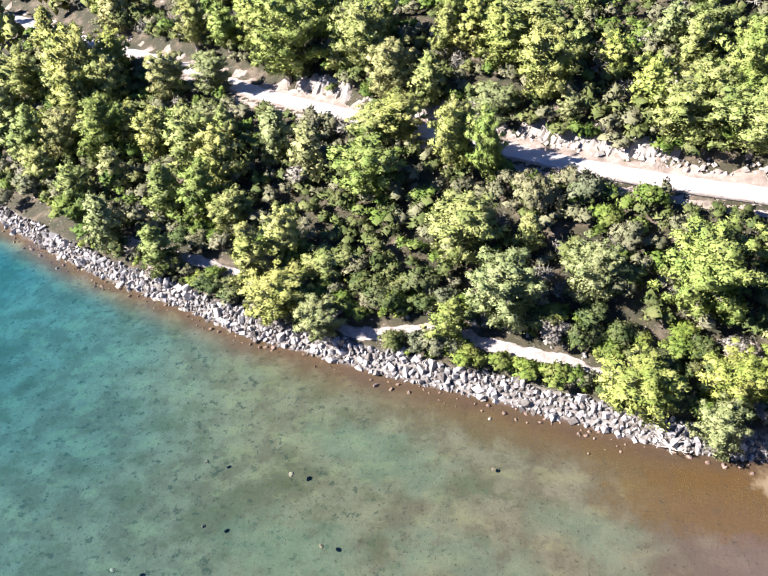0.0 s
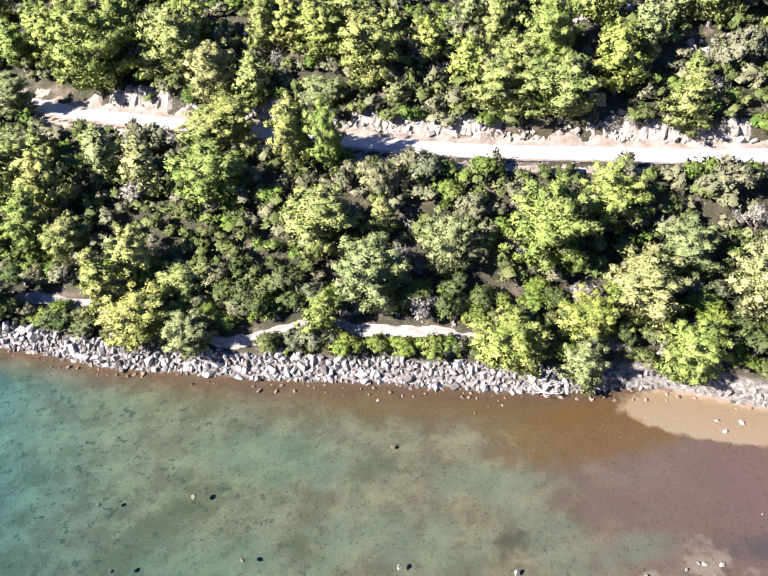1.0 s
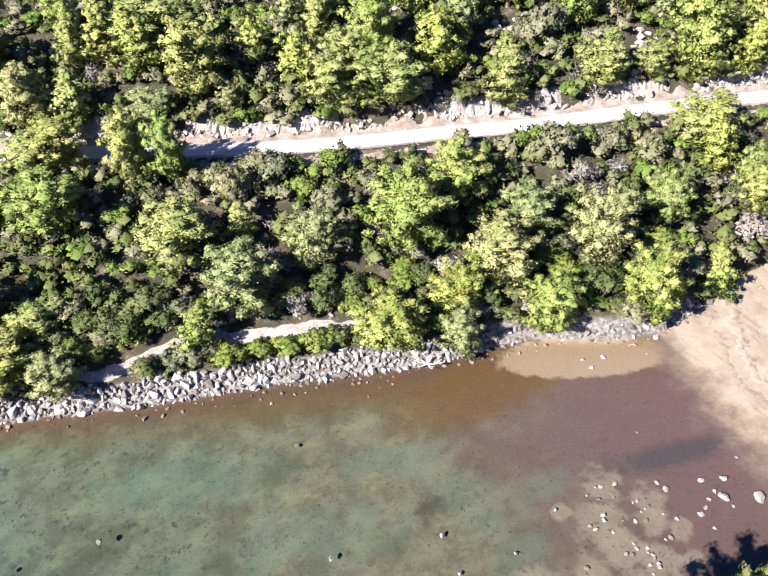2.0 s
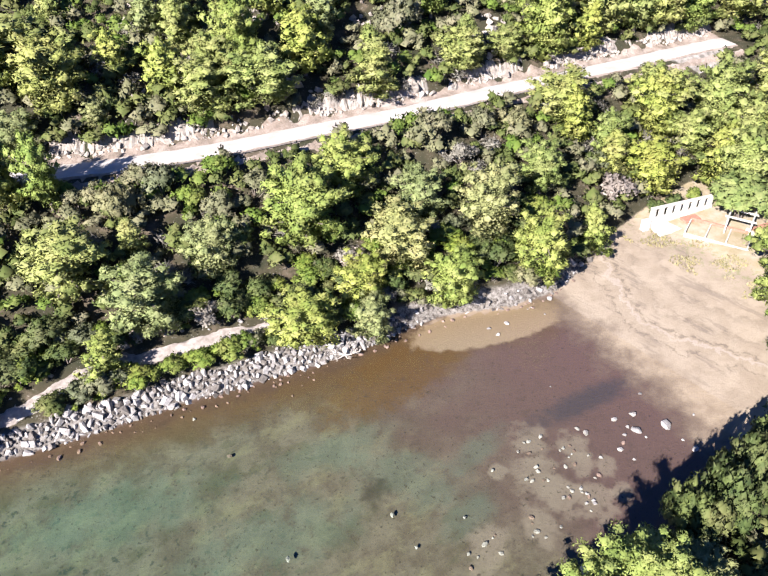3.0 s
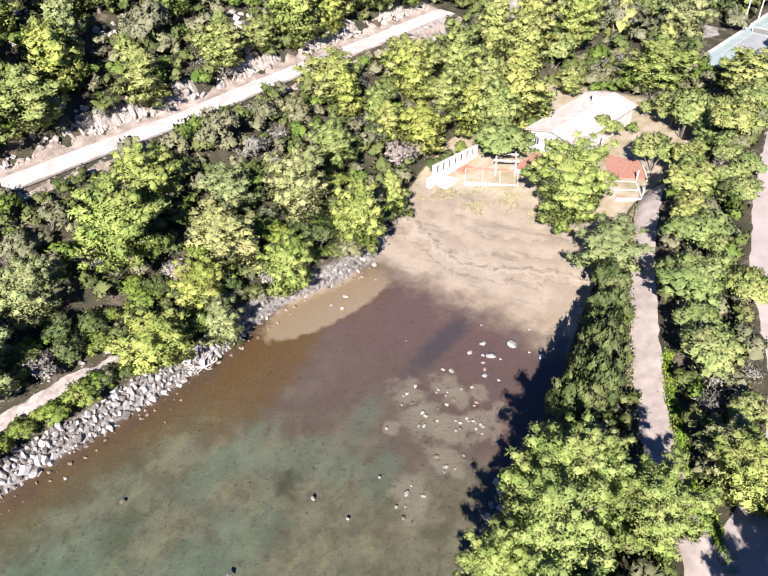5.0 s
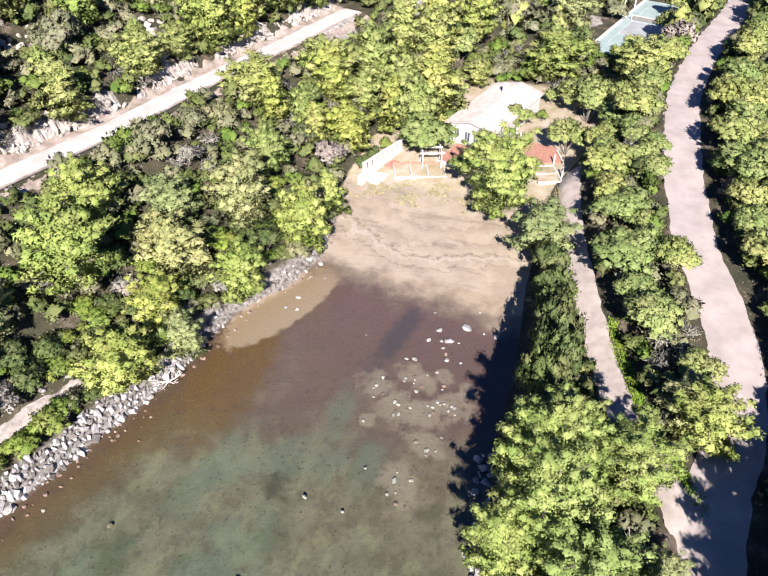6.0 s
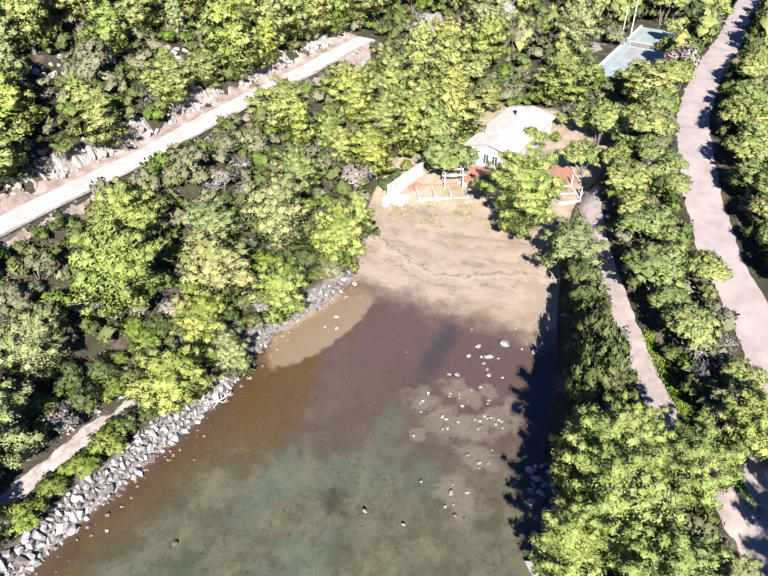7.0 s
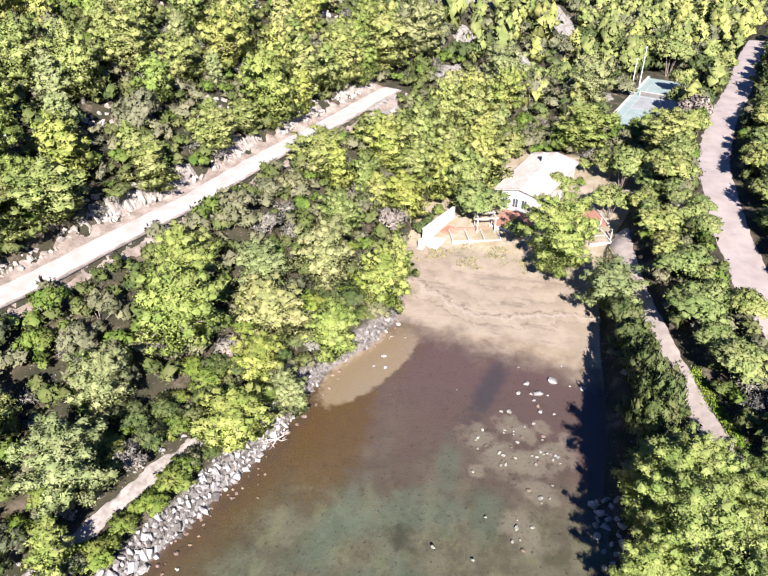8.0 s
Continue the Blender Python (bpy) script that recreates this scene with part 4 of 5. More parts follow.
for x, y, z, s in oaks:
    if np.min(np.hypot(standing[:, 0] - x, standing[:, 1] - y)) > 2.6:
        tall_side = dist(ROAD_S, x, y)[1] < 0 and dist(ROAD_S, x, y)[0] < 8
        plant("oak", x, y, 4.4 * s if tall_side else 3.6 * s if y < 5 else 4.0 * s, 2.5 * s if tall_side else 2.3 * s, z=z)

wild = spots(5, (-85, -34, 112, 126), 90000, 1.6, 0.85, 1.4, thin)
kinds = np.random.default_rng(9).uniform(0, 1, len(wild))
dry_side = waves(wild[:, 0], wild[:, 1], 11.0, 7)
kinds = np.clip(kinds + 0.22 * dry_side, 0, 0.999)
near_shore = (wild[:, 1] > 20) & (dist(FOOT_N, wild[:, 0], wild[:, 1])[0] < 9) & (wild[:, 0] > -40) & (wild[:, 0] < 46)
single = 0
for (x, y, z, s), k, near in zip(wild, kinds, near_shore):
    if near and single < 280:
        single += 1
        plant("dark" if k < 0.36 else "fresh" if k < 0.66 else "olive" if k < 0.95 else "dry", x, y, 1.9 * s, 1.45 * s, z=z)
strip = spots(31, (-66, 44, 26, 84), 30000, 0.85, 0.34, 0.66, lambda x, y: (dist(FOOT_N, x, y)[0] < 8) & (dist(FOOT_N, x, y)[1] > 0))
for k, (mat, word) in enumerate(((MAQUIS, "dark"), (FRESH, "bright"), (OLIVE, "grey-green"))):
    joined("undergrowth", mat, strip[k::3], bush_corners, "low " + word + " shrubs between path and stones", "undergrowth", 70 + k)
left_over = ~near_shore
rest = wild[left_over]
kinds = kinds[left_over]
for mat, word, lo, hi, shape in ((MAQUIS, "dark green", 0, 0.50, bush_corners), (FRESH, "bright green", 0.50, 0.66, bush_corners), (OLIVE, "grey-olive", 0.66, 0.94, bush_corners),
                                 (DRY, "leafless grey", 0.94, 1, twig_corners)):
    joined("undergrowth", mat, rest[(kinds >= lo) & (kinds < hi)], shape, word + " maquis thicket covering the slope", "undergrowth", 80 + int(10 * lo))
far = np.concatenate([spots(6, (112, -70, 300, 150), 3500, 5.6), spots(7, (-170, 60, -85, 230), 1500, 4.4), spots(8, (-85, 128, 112, 210), 1800, 4.4)])
share = np.arange(len(far)) % 3
joined("woods", PINE, far[share == 2], far_pine_corners, "distant yellow-green pine woods on the hills", "woods", 90)
joined("woods", OAK, far[share < 2], far_pine_corners, "distant dull green oak woods on the hills", "woods", 91)
far_floor = spots(12, (112, -40, 225, 105), 9000, 3.1, 1.6, 2.3)
for k, (mat, word) in enumerate(((MAQUIS, "dark green"), (OLIVE, "grey-olive"))):
    joined("undergrowth", mat, far_floor[k::2], bush_corners, word + " thicket on the far hillside", "undergrowth", 95 + k)


# ---- stones
def make_stone(seed, flat, mat, worn=False):
    rng = np.random.default_rng(seed)
    bm = bmesh.new()
    for p in rand_dirs(rng, 9):
        bm.verts.new(p * np.array([1.0, 0.68, flat]) * rng.uniform(0.8, 1.05))
    for p in rand_dirs(rng, 14 if worn else 0):
        bm.verts.new(p * np.array([1.0, 0.74, flat]) * rng.uniform(0.94, 1.02))
    for k in range(0 if worn else 8):
        corner = np.array([k % 2, k // 2 % 2, k // 4]) * 2 - 1 + rng.normal(0, 0.22, 3)
        bm.verts.new(corner * np.array([0.74, 0.52, flat * 0.78]) * rng.uniform(0.75, 1.05))
    hull = bmesh.ops.convex_hull(bm, input=bm.verts)
    bmesh.ops.delete(bm, geom=[g for g in hull["geom_interior"] if isinstance(g, bmesh.types.BMVert)], context="VERTS")
    data = bpy.data.meshes.new("stone")
    bm.to_mesh(data)
    bm.free()
    data.materials.append(mat)
    return data


BLOCKS = [make_stone(100 + k, 0.5 + 0.05 * (k % 4), STONE) for k in range(10)]
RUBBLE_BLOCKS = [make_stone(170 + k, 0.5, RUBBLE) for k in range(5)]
COBBLES = [make_stone(160 + k, 0.46 + 0.05 * (k % 3), STONE, True) for k in range(6)]
WET_BLOCKS = [make_stone(120 + k, 0.5 + 0.06 * (k % 3), WET_STONE, True) for k in range(5)]
LEDGES = [make_stone(140 + k, 0.6 + 0.06 * (k % 3), CUT_STONE) for k in range(6)]


def corners_of(data, m):
    """The triangles of a convex stone under a pose."""
    data.calc_loop_triangles()
    v = np.array([m @ p.co for p in data.vertices])
    return v[np.array([t.vertices for t in data.loop_triangles]).ravel()]


def packed(seed, inside, box, count, gap):
    rng = np.random.default_rng(seed)
    x, y = rng.uniform(box[0], box[2], count), rng.uniform(box[1], box[3], count)
    ok = inside(x, y)
    cells, kept = {}, []
    for a, b in zip(x[ok], y[ok]):
        g = gap * (0.75 + 0.5 * rng.uniform())
        i, j = int(a // 1.2), int(b // 1.2)
        if all((a - p) ** 2 + (b - q) ** 2 > g * g for k in (-1, 0, 1) for l in (-1, 0, 1) for p, q in cells.get((i + k, j + l), ())):
            cells.setdefault((i, j), []).append((a, b))
            kept.append((a, b, g))
    return np.array(kept)


def stone_bank(name, label, places, meshes, single, seed, big=0.72, lift=0.12, up=0.0, line=None):
    """A bank of heaped stones: the first of them parts of their own, the rest one joined part."""
    rng = np.random.default_rng(seed)
    bank = tagged(new(name), label, "rocks", kind="structure")
    bank.location = (float(places[0][0]), float(places[0][1]), 0)
    origin = Matrix.Translation(bank.location).inverted()
    z = ground(places[:, 0], places[:, 1])
    joint = []
    lie = np.zeros(len(places))
    if line is not None:  # long sides up the slope
        gap_x = dist(line, places[:, 0] + 0.1, places[:, 1])[0] - dist(line, places[:, 0] - 0.1, places[:, 1])[0]
        gap_y = dist(line, places[:, 0], places[:, 1] + 0.1)[0] - dist(line, places[:, 0], places[:, 1] - 0.1)[0]
        lie = np.degrees(np.arctan2(gap_y, gap_x))
    for k, ((x, y, g), h) in enumerate(zip(places, z)):
        s = g * big * np.clip(rng.lognormal(-0.08, 0.36), 0.5, 2.1)
        m = pose(x, y, h + lift * s + up, rng.uniform(-50, 50), rng.uniform(-50, 50) if line is None else rng.normal(-30, 34), rng.uniform(0, 360) if line is None else lie[k] + rng.normal(0, 60)) @ Matrix.Diagonal((s * (1.0 if line is None else 1.12), s * rng.uniform(0.65, 1.15), s * rng.uniform(0.8, 1.5), 1))
        data = meshes[k % len(meshes)]
        if k < single:
            piece = new("stone", data)
            piece.parent, piece.matrix_basis = bank, origin @ m
        else:
            joint.append(corners_of(data, origin @ m))
    if joint:
        rest_part = new("stone_heap", triangle_mesh("stone_heap", np.concatenate(joint), meshes[0].materials[0]))
        rest_part.parent = bank
        tagged(rest_part, kind="stuff")
    return bank


def on_bank(x, y):
    d, side, _ = dist(FOOT_N, x, y)
    wide = 1.75 + 0.5 * waves(x, y, 4, 2)
    return (side > 0) & (d < np.where(x > 22, 1.1, wide)) | (side < 0) & (d < 0.12)


bank_stones = packed(31, on_bank, (-80, 44, 24, 92), 140000, 0.42)
bank_stones = bank_stones[np.argsort(np.abs(bank_stones[:, 0] + 8))]
stone_bank("stone_bank", "heaped pale limestone boulders along the water's edge", bank_stones, BLOCKS, 300, 32, 0.82, 0.30, 0.0, FOOT_N)
# Rubble fill, its dark colour standing in for shade between the boulders
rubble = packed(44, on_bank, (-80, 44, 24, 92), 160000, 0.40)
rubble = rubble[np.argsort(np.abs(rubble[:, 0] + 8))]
stone_bank("rubble_fill", "small grey rubble packed between the boulders, gap shade in its colour", rubble, RUBBLE_BLOCKS, 60, 45, 0.7, 0.2)
small = packed(33, on_bank, (20, 36, 50, 50), 6000, 0.58)
stone_bank("stone_bank", "small grey stones at the muddy shore", small, RUBBLE_BLOCKS + BLOCKS[:4], 300, 34, 0.62)


def at_edge(x, y):
    d, side, _ = dist(FOOT_N, x, y)
    return (side < 0) & (d < 1.5 + 0.8 * waves(x, y, 3, 1)) & (d > 0.2)


edge = packed(35, at_edge, (-80, 40, 44, 92), 12000, 0.72)
edge[:, 2] *= 0.62
stone_bank("stone_bank", "scattered brown wet stones in the shallows", edge, WET_BLOCKS, 150, 36, 0.5, 0.0)


def road_cut(x, y):
    d, side, _ = dist(ROAD_N, x, y)
    return (side > 0) & (d > 2.7) & (d < 4.3 + 0.9 * waves(x, y, 3, 6)) & (waves(x, y, 7, 3) > -0.35) & (d < 3.6 + 0.8 * waves(x, y, 2, 1))


cut = packed(37, road_cut, (-20, 50, 92, 92), 90000, 0.42)
ledge = stone_bank("rock_ledge", "broken pale rock ledge above the gravel road", cut, LEDGES, 290, 38, 0.9, 0.4)


def ledge_face(parent):
    """Broken upright slabs of rock, in stretches, behind the loose stones."""
    rng = np.random.default_rng(52)
    xs, ys = np.array(ROAD_N, float).T
    along = np.concatenate([[0], np.cumsum(np.hypot(np.diff(xs), np.diff(ys)))])
    s = np.arange(0, along[-1], 0.28)
    px, py = np.interp(s, along, xs), np.interp(s, along, ys)
    keep = (px > -30) & (px < 92)
    px, py, s = px[keep], py[keep], s[keep]
    tx, ty = np.gradient(px), np.gradient(py)
    length = np.hypot(tx, ty)
    nx, ny = -ty / length, tx / length
    slab = np.repeat(rng.uniform(0.35, 1.0, len(s) // 3 + 1), 3)[:len(s)]
    tall = np.clip(0.55 + 1.0 * waves(px, py, 7, 3) + 0.4 * waves(px, py, 2, 1), 0, 1.2) * slab * 0.95
    step = np.repeat(rng.uniform(-0.35, 0.5, len(s) // 4 + 1), 4)[:len(s)]
    columns = []
    for off, f in ((2.75, -0.1), (2.95, 0.45), (3.15, 0.9), (3.6, 1.0), (4.3, 0.75), (5.2, 0.15), (6.0, -0.2)):
        w = off + step * (0.3 + f) + rng.normal(0, 0.10, len(s))
        cx, cy = px + nx * w, py + ny * w
        columns.append(np.stack([cx, cy, ground(cx, cy) - 0.15 + tall * f + rng.normal(0, 0.10, len(s)) * (tall > 0.15)], -1))
    face = mesh_object("ledge_face", np.stack(columns, 1).reshape(-1, 3), grid_faces(len(s), 7), CUT_STONE)
    face.parent = parent
    face.matrix_parent_inverse = Matrix.Translation(parent.location).inverted()
    tagged(face, kind="stuff")


def outcrop(x, y):
    d, side, _ = dist(ROAD_N, x, y)
    return (side > 0) & (d > 5.5) & (waves(x, y, 6.0, 4) > 0.36)


scattered = packed(61, outcrop, (-30, 66, 110, 112), 9000, 0.9)
stone_bank("rock_outcrop", "pale limestone outcrops between shrubs of the upper slope", scattered, LEDGES, 200, 62, 0.62, 0.1)


def by_path(x, y):
    d, side, _ = dist(PATH_N, x, y)
    return (side > 0) & (d > 0.9) & (d < 1.7) & (waves(x, y, 5, 1) > -0.2)


ledge_face(ledge)
verge = packed(39, by_path, (-66, 48, 20, 84), 1500, 0.6)
stone_bank("stone_edging", "low rubble edging beside the foot path", verge, BLOCKS, 100, 40, 0.6, 0.2)


def south_shore(x, y):
    d, side, _ = dist(FOOT_S, x, y)
    return (d < 1.2) & (x > -60) & (x < 17)


stone_bank("stone_bank", "pale stones under the pines of the far bank", packed(41, south_shore, (-60, -4, 30, 20), 9000, 0.7), BLOCKS, 60, 42)


def single_stone(x, y, size, mat_set, k):
    rock = tagged(new("rock", mat_set[k % len(mat_set)]), "pale stone lying in the shallow muddy water", "rock", "stones of the shallows")
    size *= 0.68
    rock.matrix_basis = pose(x, y, max(float(ground(x, y)), -0.25) + 0.22 * size, 8 * (k % 3), 6 * (k % 4), 47 * k) @ Matrix.Diagonal((size, size, size * 0.9, 1))


SHALLOWS = [(32.3, 18.0, 0.6), (32.7, 21.2, 1.0), (30.2, 22.5, 0.8), (31.5, 23.9, 0.6), (29.8, 24.6, 0.5), (26.6, 25.2, 0.5), (26.4, 26.0, 0.4), (27.4, 22.1, 0.5),
            (23.3, 27.5, 0.4), (23.8, 25.4, 0.35), (27.4, 20.7, 0.3), (20.5, 25.5, 0.4), (17.4, 27.6, 0.3), (20.2, 23.9, 0.25), (20.9, 22.4, 0.25), (21.6, 21.0, 0.35),
            (20.8, 20.4, 0.35), (21.3, 20.0, 0.4), (15.8, 21.2, 0.4), (11.9, 23.0, 0.45), (10.4, 23.2, 0.3), (8.1, 29.5, 0.4), (7.7, 26.1, 0.3), (12.4, 25.7, 0.3),
            (38.6, 39.9, 0.6), (32.0, 40.0, 0.5), (30.0, 40.6, 0.4), (30.0, 39.3, 0.4), (35.7, 20.4, 0.25), (32.4, 19.3, 0.25)]
MORE_SHALLOWS = [(34.2, 25.0, 0.35), (28.6, 31.0, 0.2), (-0.5, 31.5, 0.4), (0.4, 48.9, 0.35), (5.0, 48.8, 0.35), (8.9, 47.6, 0.35), (9.0, 45.6, 0.25), (-22.3, 56.9, 0.5),
                 (0.9, 43.1, 0.4), (-24.3, 41.5, 0.4), (-16.4, 40.9, 0.5), (-12.3, 34.2, 0.4), (20.1, 45.1, 0.35), (21.4, 45.3, 0.4), (8.3, 47.8, 0.3), (-0.3, 49.8, 0.3),
                 (-28.0, 30.4, 0.4), (-22.3, 35.0, 0.4)]
rng_ = np.random.default_rng(77)
STREWN = [(x + rng_.normal(0, 0.9), y + rng_.normal(0, 0.9), rng_.uniform(0.18, 0.42)) for x, y in ((22, 27), (24.5, 24.5), (24, 23), (20, 24.5), (20.5, 22), (21.5, 20.5), (16.4, 21.3), (12.1, 22.8), (30, 23), (36, 40)) for _ in range(5)]
for k, (x, y, size) in enumerate(STREWN):
    single_stone(x, y, size, COBBLES if k % 3 else WET_BLOCKS, k)
for k, (x, y, size) in enumerate(SHALLOWS + MORE_SHALLOWS):
    single_stone(x, y, size, COBBLES if k < 34 else WET_BLOCKS, k)


# ---- the house at the head of the bay
WHITE = plain("white_plaster", (0.285, 0.275, 0.255), (0.40, 0.39, 0.37))
TERRACOTTA = plain("red_terrace_tiles", (0.205, 0.098, 0.070), (0.285, 0.150, 0.112), 2.5)
ROOF = plain("bleached_roof_tiles", (0.235, 0.200, 0.180), (0.315, 0.278, 0.256), 0.9)
GLASS = plain("window_glass", (0.03, 0.04, 0.05), (0.05, 0.06, 0.07), 1, 0.08, 0.0)
STEEL = plain("grey_painted_steel", (0.42, 0.43, 0.43), (0.55, 0.55, 0.55), 4, 0.5)
DEADWOOD = plain("silver_dead_wood", (0.26, 0.235, 0.21), (0.42, 0.39, 0.36), 6)
COURT = plain("teal_court_coating", (0.165, 0.215, 0.205), (0.215, 0.262, 0.255), 0.4, 0.7)
COURT_GREY = plain("grey_court_coating", (0.17, 0.18, 0.185), (0.23, 0.24, 0.24), 0.4, 0.7)
PIPE = plain("dark_pipe", (0.09, 0.085, 0.08), (0.14, 0.13, 0.125), 3, 0.6)


def block(bm, x0, y0, z0, x1, y1, z1, bevel=0.02):
    made = bmesh.ops.create_cube(bm, size=1)
    bmesh.ops.transform(bm, matrix=Matrix.Translation(((x0 + x1) / 2, (y0 + y1) / 2, (z0 + z1) / 2)) @ Matrix.Diagonal((x1 - x0, y1 - y0, z1 - z0, 1)), verts=made["verts"])
    if bevel:
        edges = list({e for v in made["verts"] for e in v.link_edges})
        bmesh.ops.bevel(bm, geom=edges, offset=bevel, segments=1, affect="EDGES")


def part(name, bm, mat, parent, label=""):
    data = bpy.data.meshes.new(name)
    bm.to_mesh(data)
    bm.free()
    data.materials.append(mat)
    ob = new(name, data)
    ob.parent = parent
    return tagged(ob, label)


def blocks(name, mat, parent, *boxes, bevel=0.02, label=""):
    bm = bmesh.new()
    for b in boxes:
        block(bm, *b, bevel=bevel)
    return part(name, bm, mat, parent, label)


def thing(name, x, y, z, turn, label, category, group="", kind=""):
    ob = tagged(new(name), label, category, group, kind)
    ob.matrix_basis = pose(x, y, z, 0, 0, turn)
    return ob


def gable_roof(length, width, eaves, ridge, over):
    bm = bmesh.new()
    pts = []
    for x in (-over, length + over):
        pts.append([bm.verts.new((x, y, z)) for y, z in ((over, eaves), (-width / 2, ridge), (-width - over, eaves), (-width - over, eaves - 0.16), (-width / 2, ridge - 0.16), (over, eaves - 0.16))])
    for k in range(6):
        j = (k + 1) % 6
        bm.faces.new((pts[0][k], pts[0][j], pts[1][j], pts[1][k]))
    bm.faces.new((pts[0][0], pts[0][5], pts[0][4], pts[0][1]))
    bm.faces.new((pts[0][1], pts[0][4], pts[0][3], pts[0][2]))
    bm.faces.new((pts[1][1], pts[1][4], pts[1][5], pts[1][0]))
    bm.faces.new((pts[1][2], pts[1][3], pts[1][4], pts[1][1]))
    bmesh.ops.recalc_face_normals(bm, faces=bm.faces)
    return bm


def window(parent, y, z0, z1, wide):
    w = blocks("window", WHITE, parent, (-0.06, y - wide / 2 - 0.06, z0 - 0.06, 0.02, y + wide / 2 + 0.06, z0), (-0.04, y - wide / 2 - 0.05, z1, 0.02, y + wide / 2 + 0.05, z1 + 0.05),
               (-0.03, y - 0.03, z0, 0.05, y + 0.03, z1), bevel=0)
    blocks("pane", GLASS, w, (0.10, y - wide / 2, z0, 0.13, y + wide / 2, z1), bevel=0)


L, W, H = 17.0, 7.2, 2.9
house = thing("house", 71.0, 32.4, 1.95, -15, "low white plastered house with bleached pale tile roof", "house")
openings = [(-1.4, 1.1, 2.1, 0.7), (-3.1, 0.7, 2.1, 0.8), (-4.5, 0.7, 2.1, 0.8)]
front = [(0, -W, 2.1, 0.3, 0, H)]
edge_y = 0.0
for y, z0, z1, wide in openings:
    front += [(0, y + wide / 2, -0.3, 0.3, edge_y, 2.1), (0, y - wide / 2, -0.3, 0.3, y + wide / 2, z0)]
    edge_y = y - wide / 2
front.append((0, -W, -0.3, 0.3, edge_y, 2.1))
blocks("wall", WHITE, house, *front, bevel=0)
blocks("wall", WHITE, house, (0.3, -0.3, -0.3, L, 0, H), bevel=0)
blocks("wall", WHITE, house, (0.3, -W, -0.3, L, -W + 0.3, H), bevel=0)
blocks("wall", WHITE, house, (L - 0.3, -W + 0.3, -0.3, L, -0.3, H), bevel=0)
for x in (0.0, L - 0.3):
    bm_ = bmesh.new()
    tri = [[bm_.verts.new((x + d, y, z)) for y, z in ((0, H), (-W, H), (-W / 2, H + 0.85))] for d in (0, 0.3)]
    bm_.faces.new(tri[0])
    bm_.faces.new(tri[1][::-1])
    for k in range(3):
        bm_.faces.new((tri[0][k], tri[1][k], tri[1][(k + 1) % 3], tri[0][(k + 1) % 3]))
    part("gable", bm_, WHITE, house)
roof = part("roof", gable_roof(L, W, H + 0.12, H + 1.05, 0.45), ROOF, house, "bleached pinkish tile roof")
for side in (0.45, -W - 0.45):
    bm_ = bmesh.new()
    v_ = [bm_.verts.new(p) for p in ((0, side, H + 0.125), (0.11, side, H + 0.19), (0.22, side, H + 0.125), (0, -W / 2, H + 1.055), (0.11, -W / 2, H + 1.12), (0.22, -W / 2, H + 1.055))]
    bm_.faces.new((v_[0], v_[1], v_[4], v_[3]))
    bm_.faces.new((v_[1], v_[2], v_[5], v_[4]))
    bm_.faces.new((v_[0], v_[2], v_[1]))
    row_ = part("roof_tile", bm_, ROOF, roof)
    for k in range(1, int(L / 0.45)):
        other = new("roof_tile", row_.data)
        other.parent, other.location = roof, (0.45 * k, 0, 0)
for y, z0, z1, wide in openings:
    window(house, y, z0, z1, wide)
blocks("chimney", WHITE, house, (12.2, -3.4, H + 0.6, 12.9, -2.7, H + 2.1), (12.1, -3.5, H + 2.1, 13.0, -2.6, H + 2.25))

# Terraces
terrace = thing("terrace", 64.4, 31.8, 1.9, -15, "red tiled terrace in front of the house", "terrace")
blocks("paving", TERRACOTTA, terrace, (0, -5.2, -0.5, 6.6, 0.6, 0.1))
blocks("kerb", WHITE, terrace, (-0.25, -5.4, -0.6, 0, 0.6, 0.22))
blocks("kerb", WHITE, terrace, (0, -5.4, -0.6, 6.4, -5.2, 0.16))
lower = thing("terrace", 58.9, 37.0, 1.0, -70, "walled lower terrace with red paved bays above the beach", "terrace")
blocks("front_wall", WHITE, lower, (0, -0.18, -0.7, 7.2, 0, 0.52))
for k, x in enumerate((0.0, 2.3, 4.6, 6.95)):
    blocks("side_wall", WHITE, lower, (x, 0, -0.6, x + 0.16, 3.0, 0.78))
for x in (0.22, 2.52, 4.82):
    blocks("paving", TERRACOTTA, lower, (x, 0, -0.6, x + 2.08, 3.0, 0.12))
blocks("back_wall", TERRACOTTA, lower, (0, 3.0, -0.6, 7.2, 3.2, 0.95), label="low brick-red back wall")
pergola = thing("pergola", 62.2, 34.0, 1.6, -70, "white timber pergola frame over the lower terrace", "pergola")
for x in (0, 2.6):
    for y in (0, 1.9):
        blocks("post", WHITE, pergola, (x, y, -0.4, x + 0.18, y + 0.18, 2.1))
for y in (0, 1.9):
    blocks("beam", WHITE, pergola, (-0.3, y, 2.1, 3.1, y + 0.18, 2.3))
blocks("beam", WHITE, pergola, (0, -0.3, 2.3, 0.18, 2.4, 2.44))
blocks("beam", WHITE, pergola, (2.6, -0.3, 2.3, 2.78, 2.4, 2.44))
slotted = thing("garden_wall", 57.4, 41.0, 0.9, -19, "white plastered wall with a row of narrow slots", "wall")
blocks("footing", WHITE, slotted, (0, -0.3, -0.6, 9.0, 0.05, 1.35))
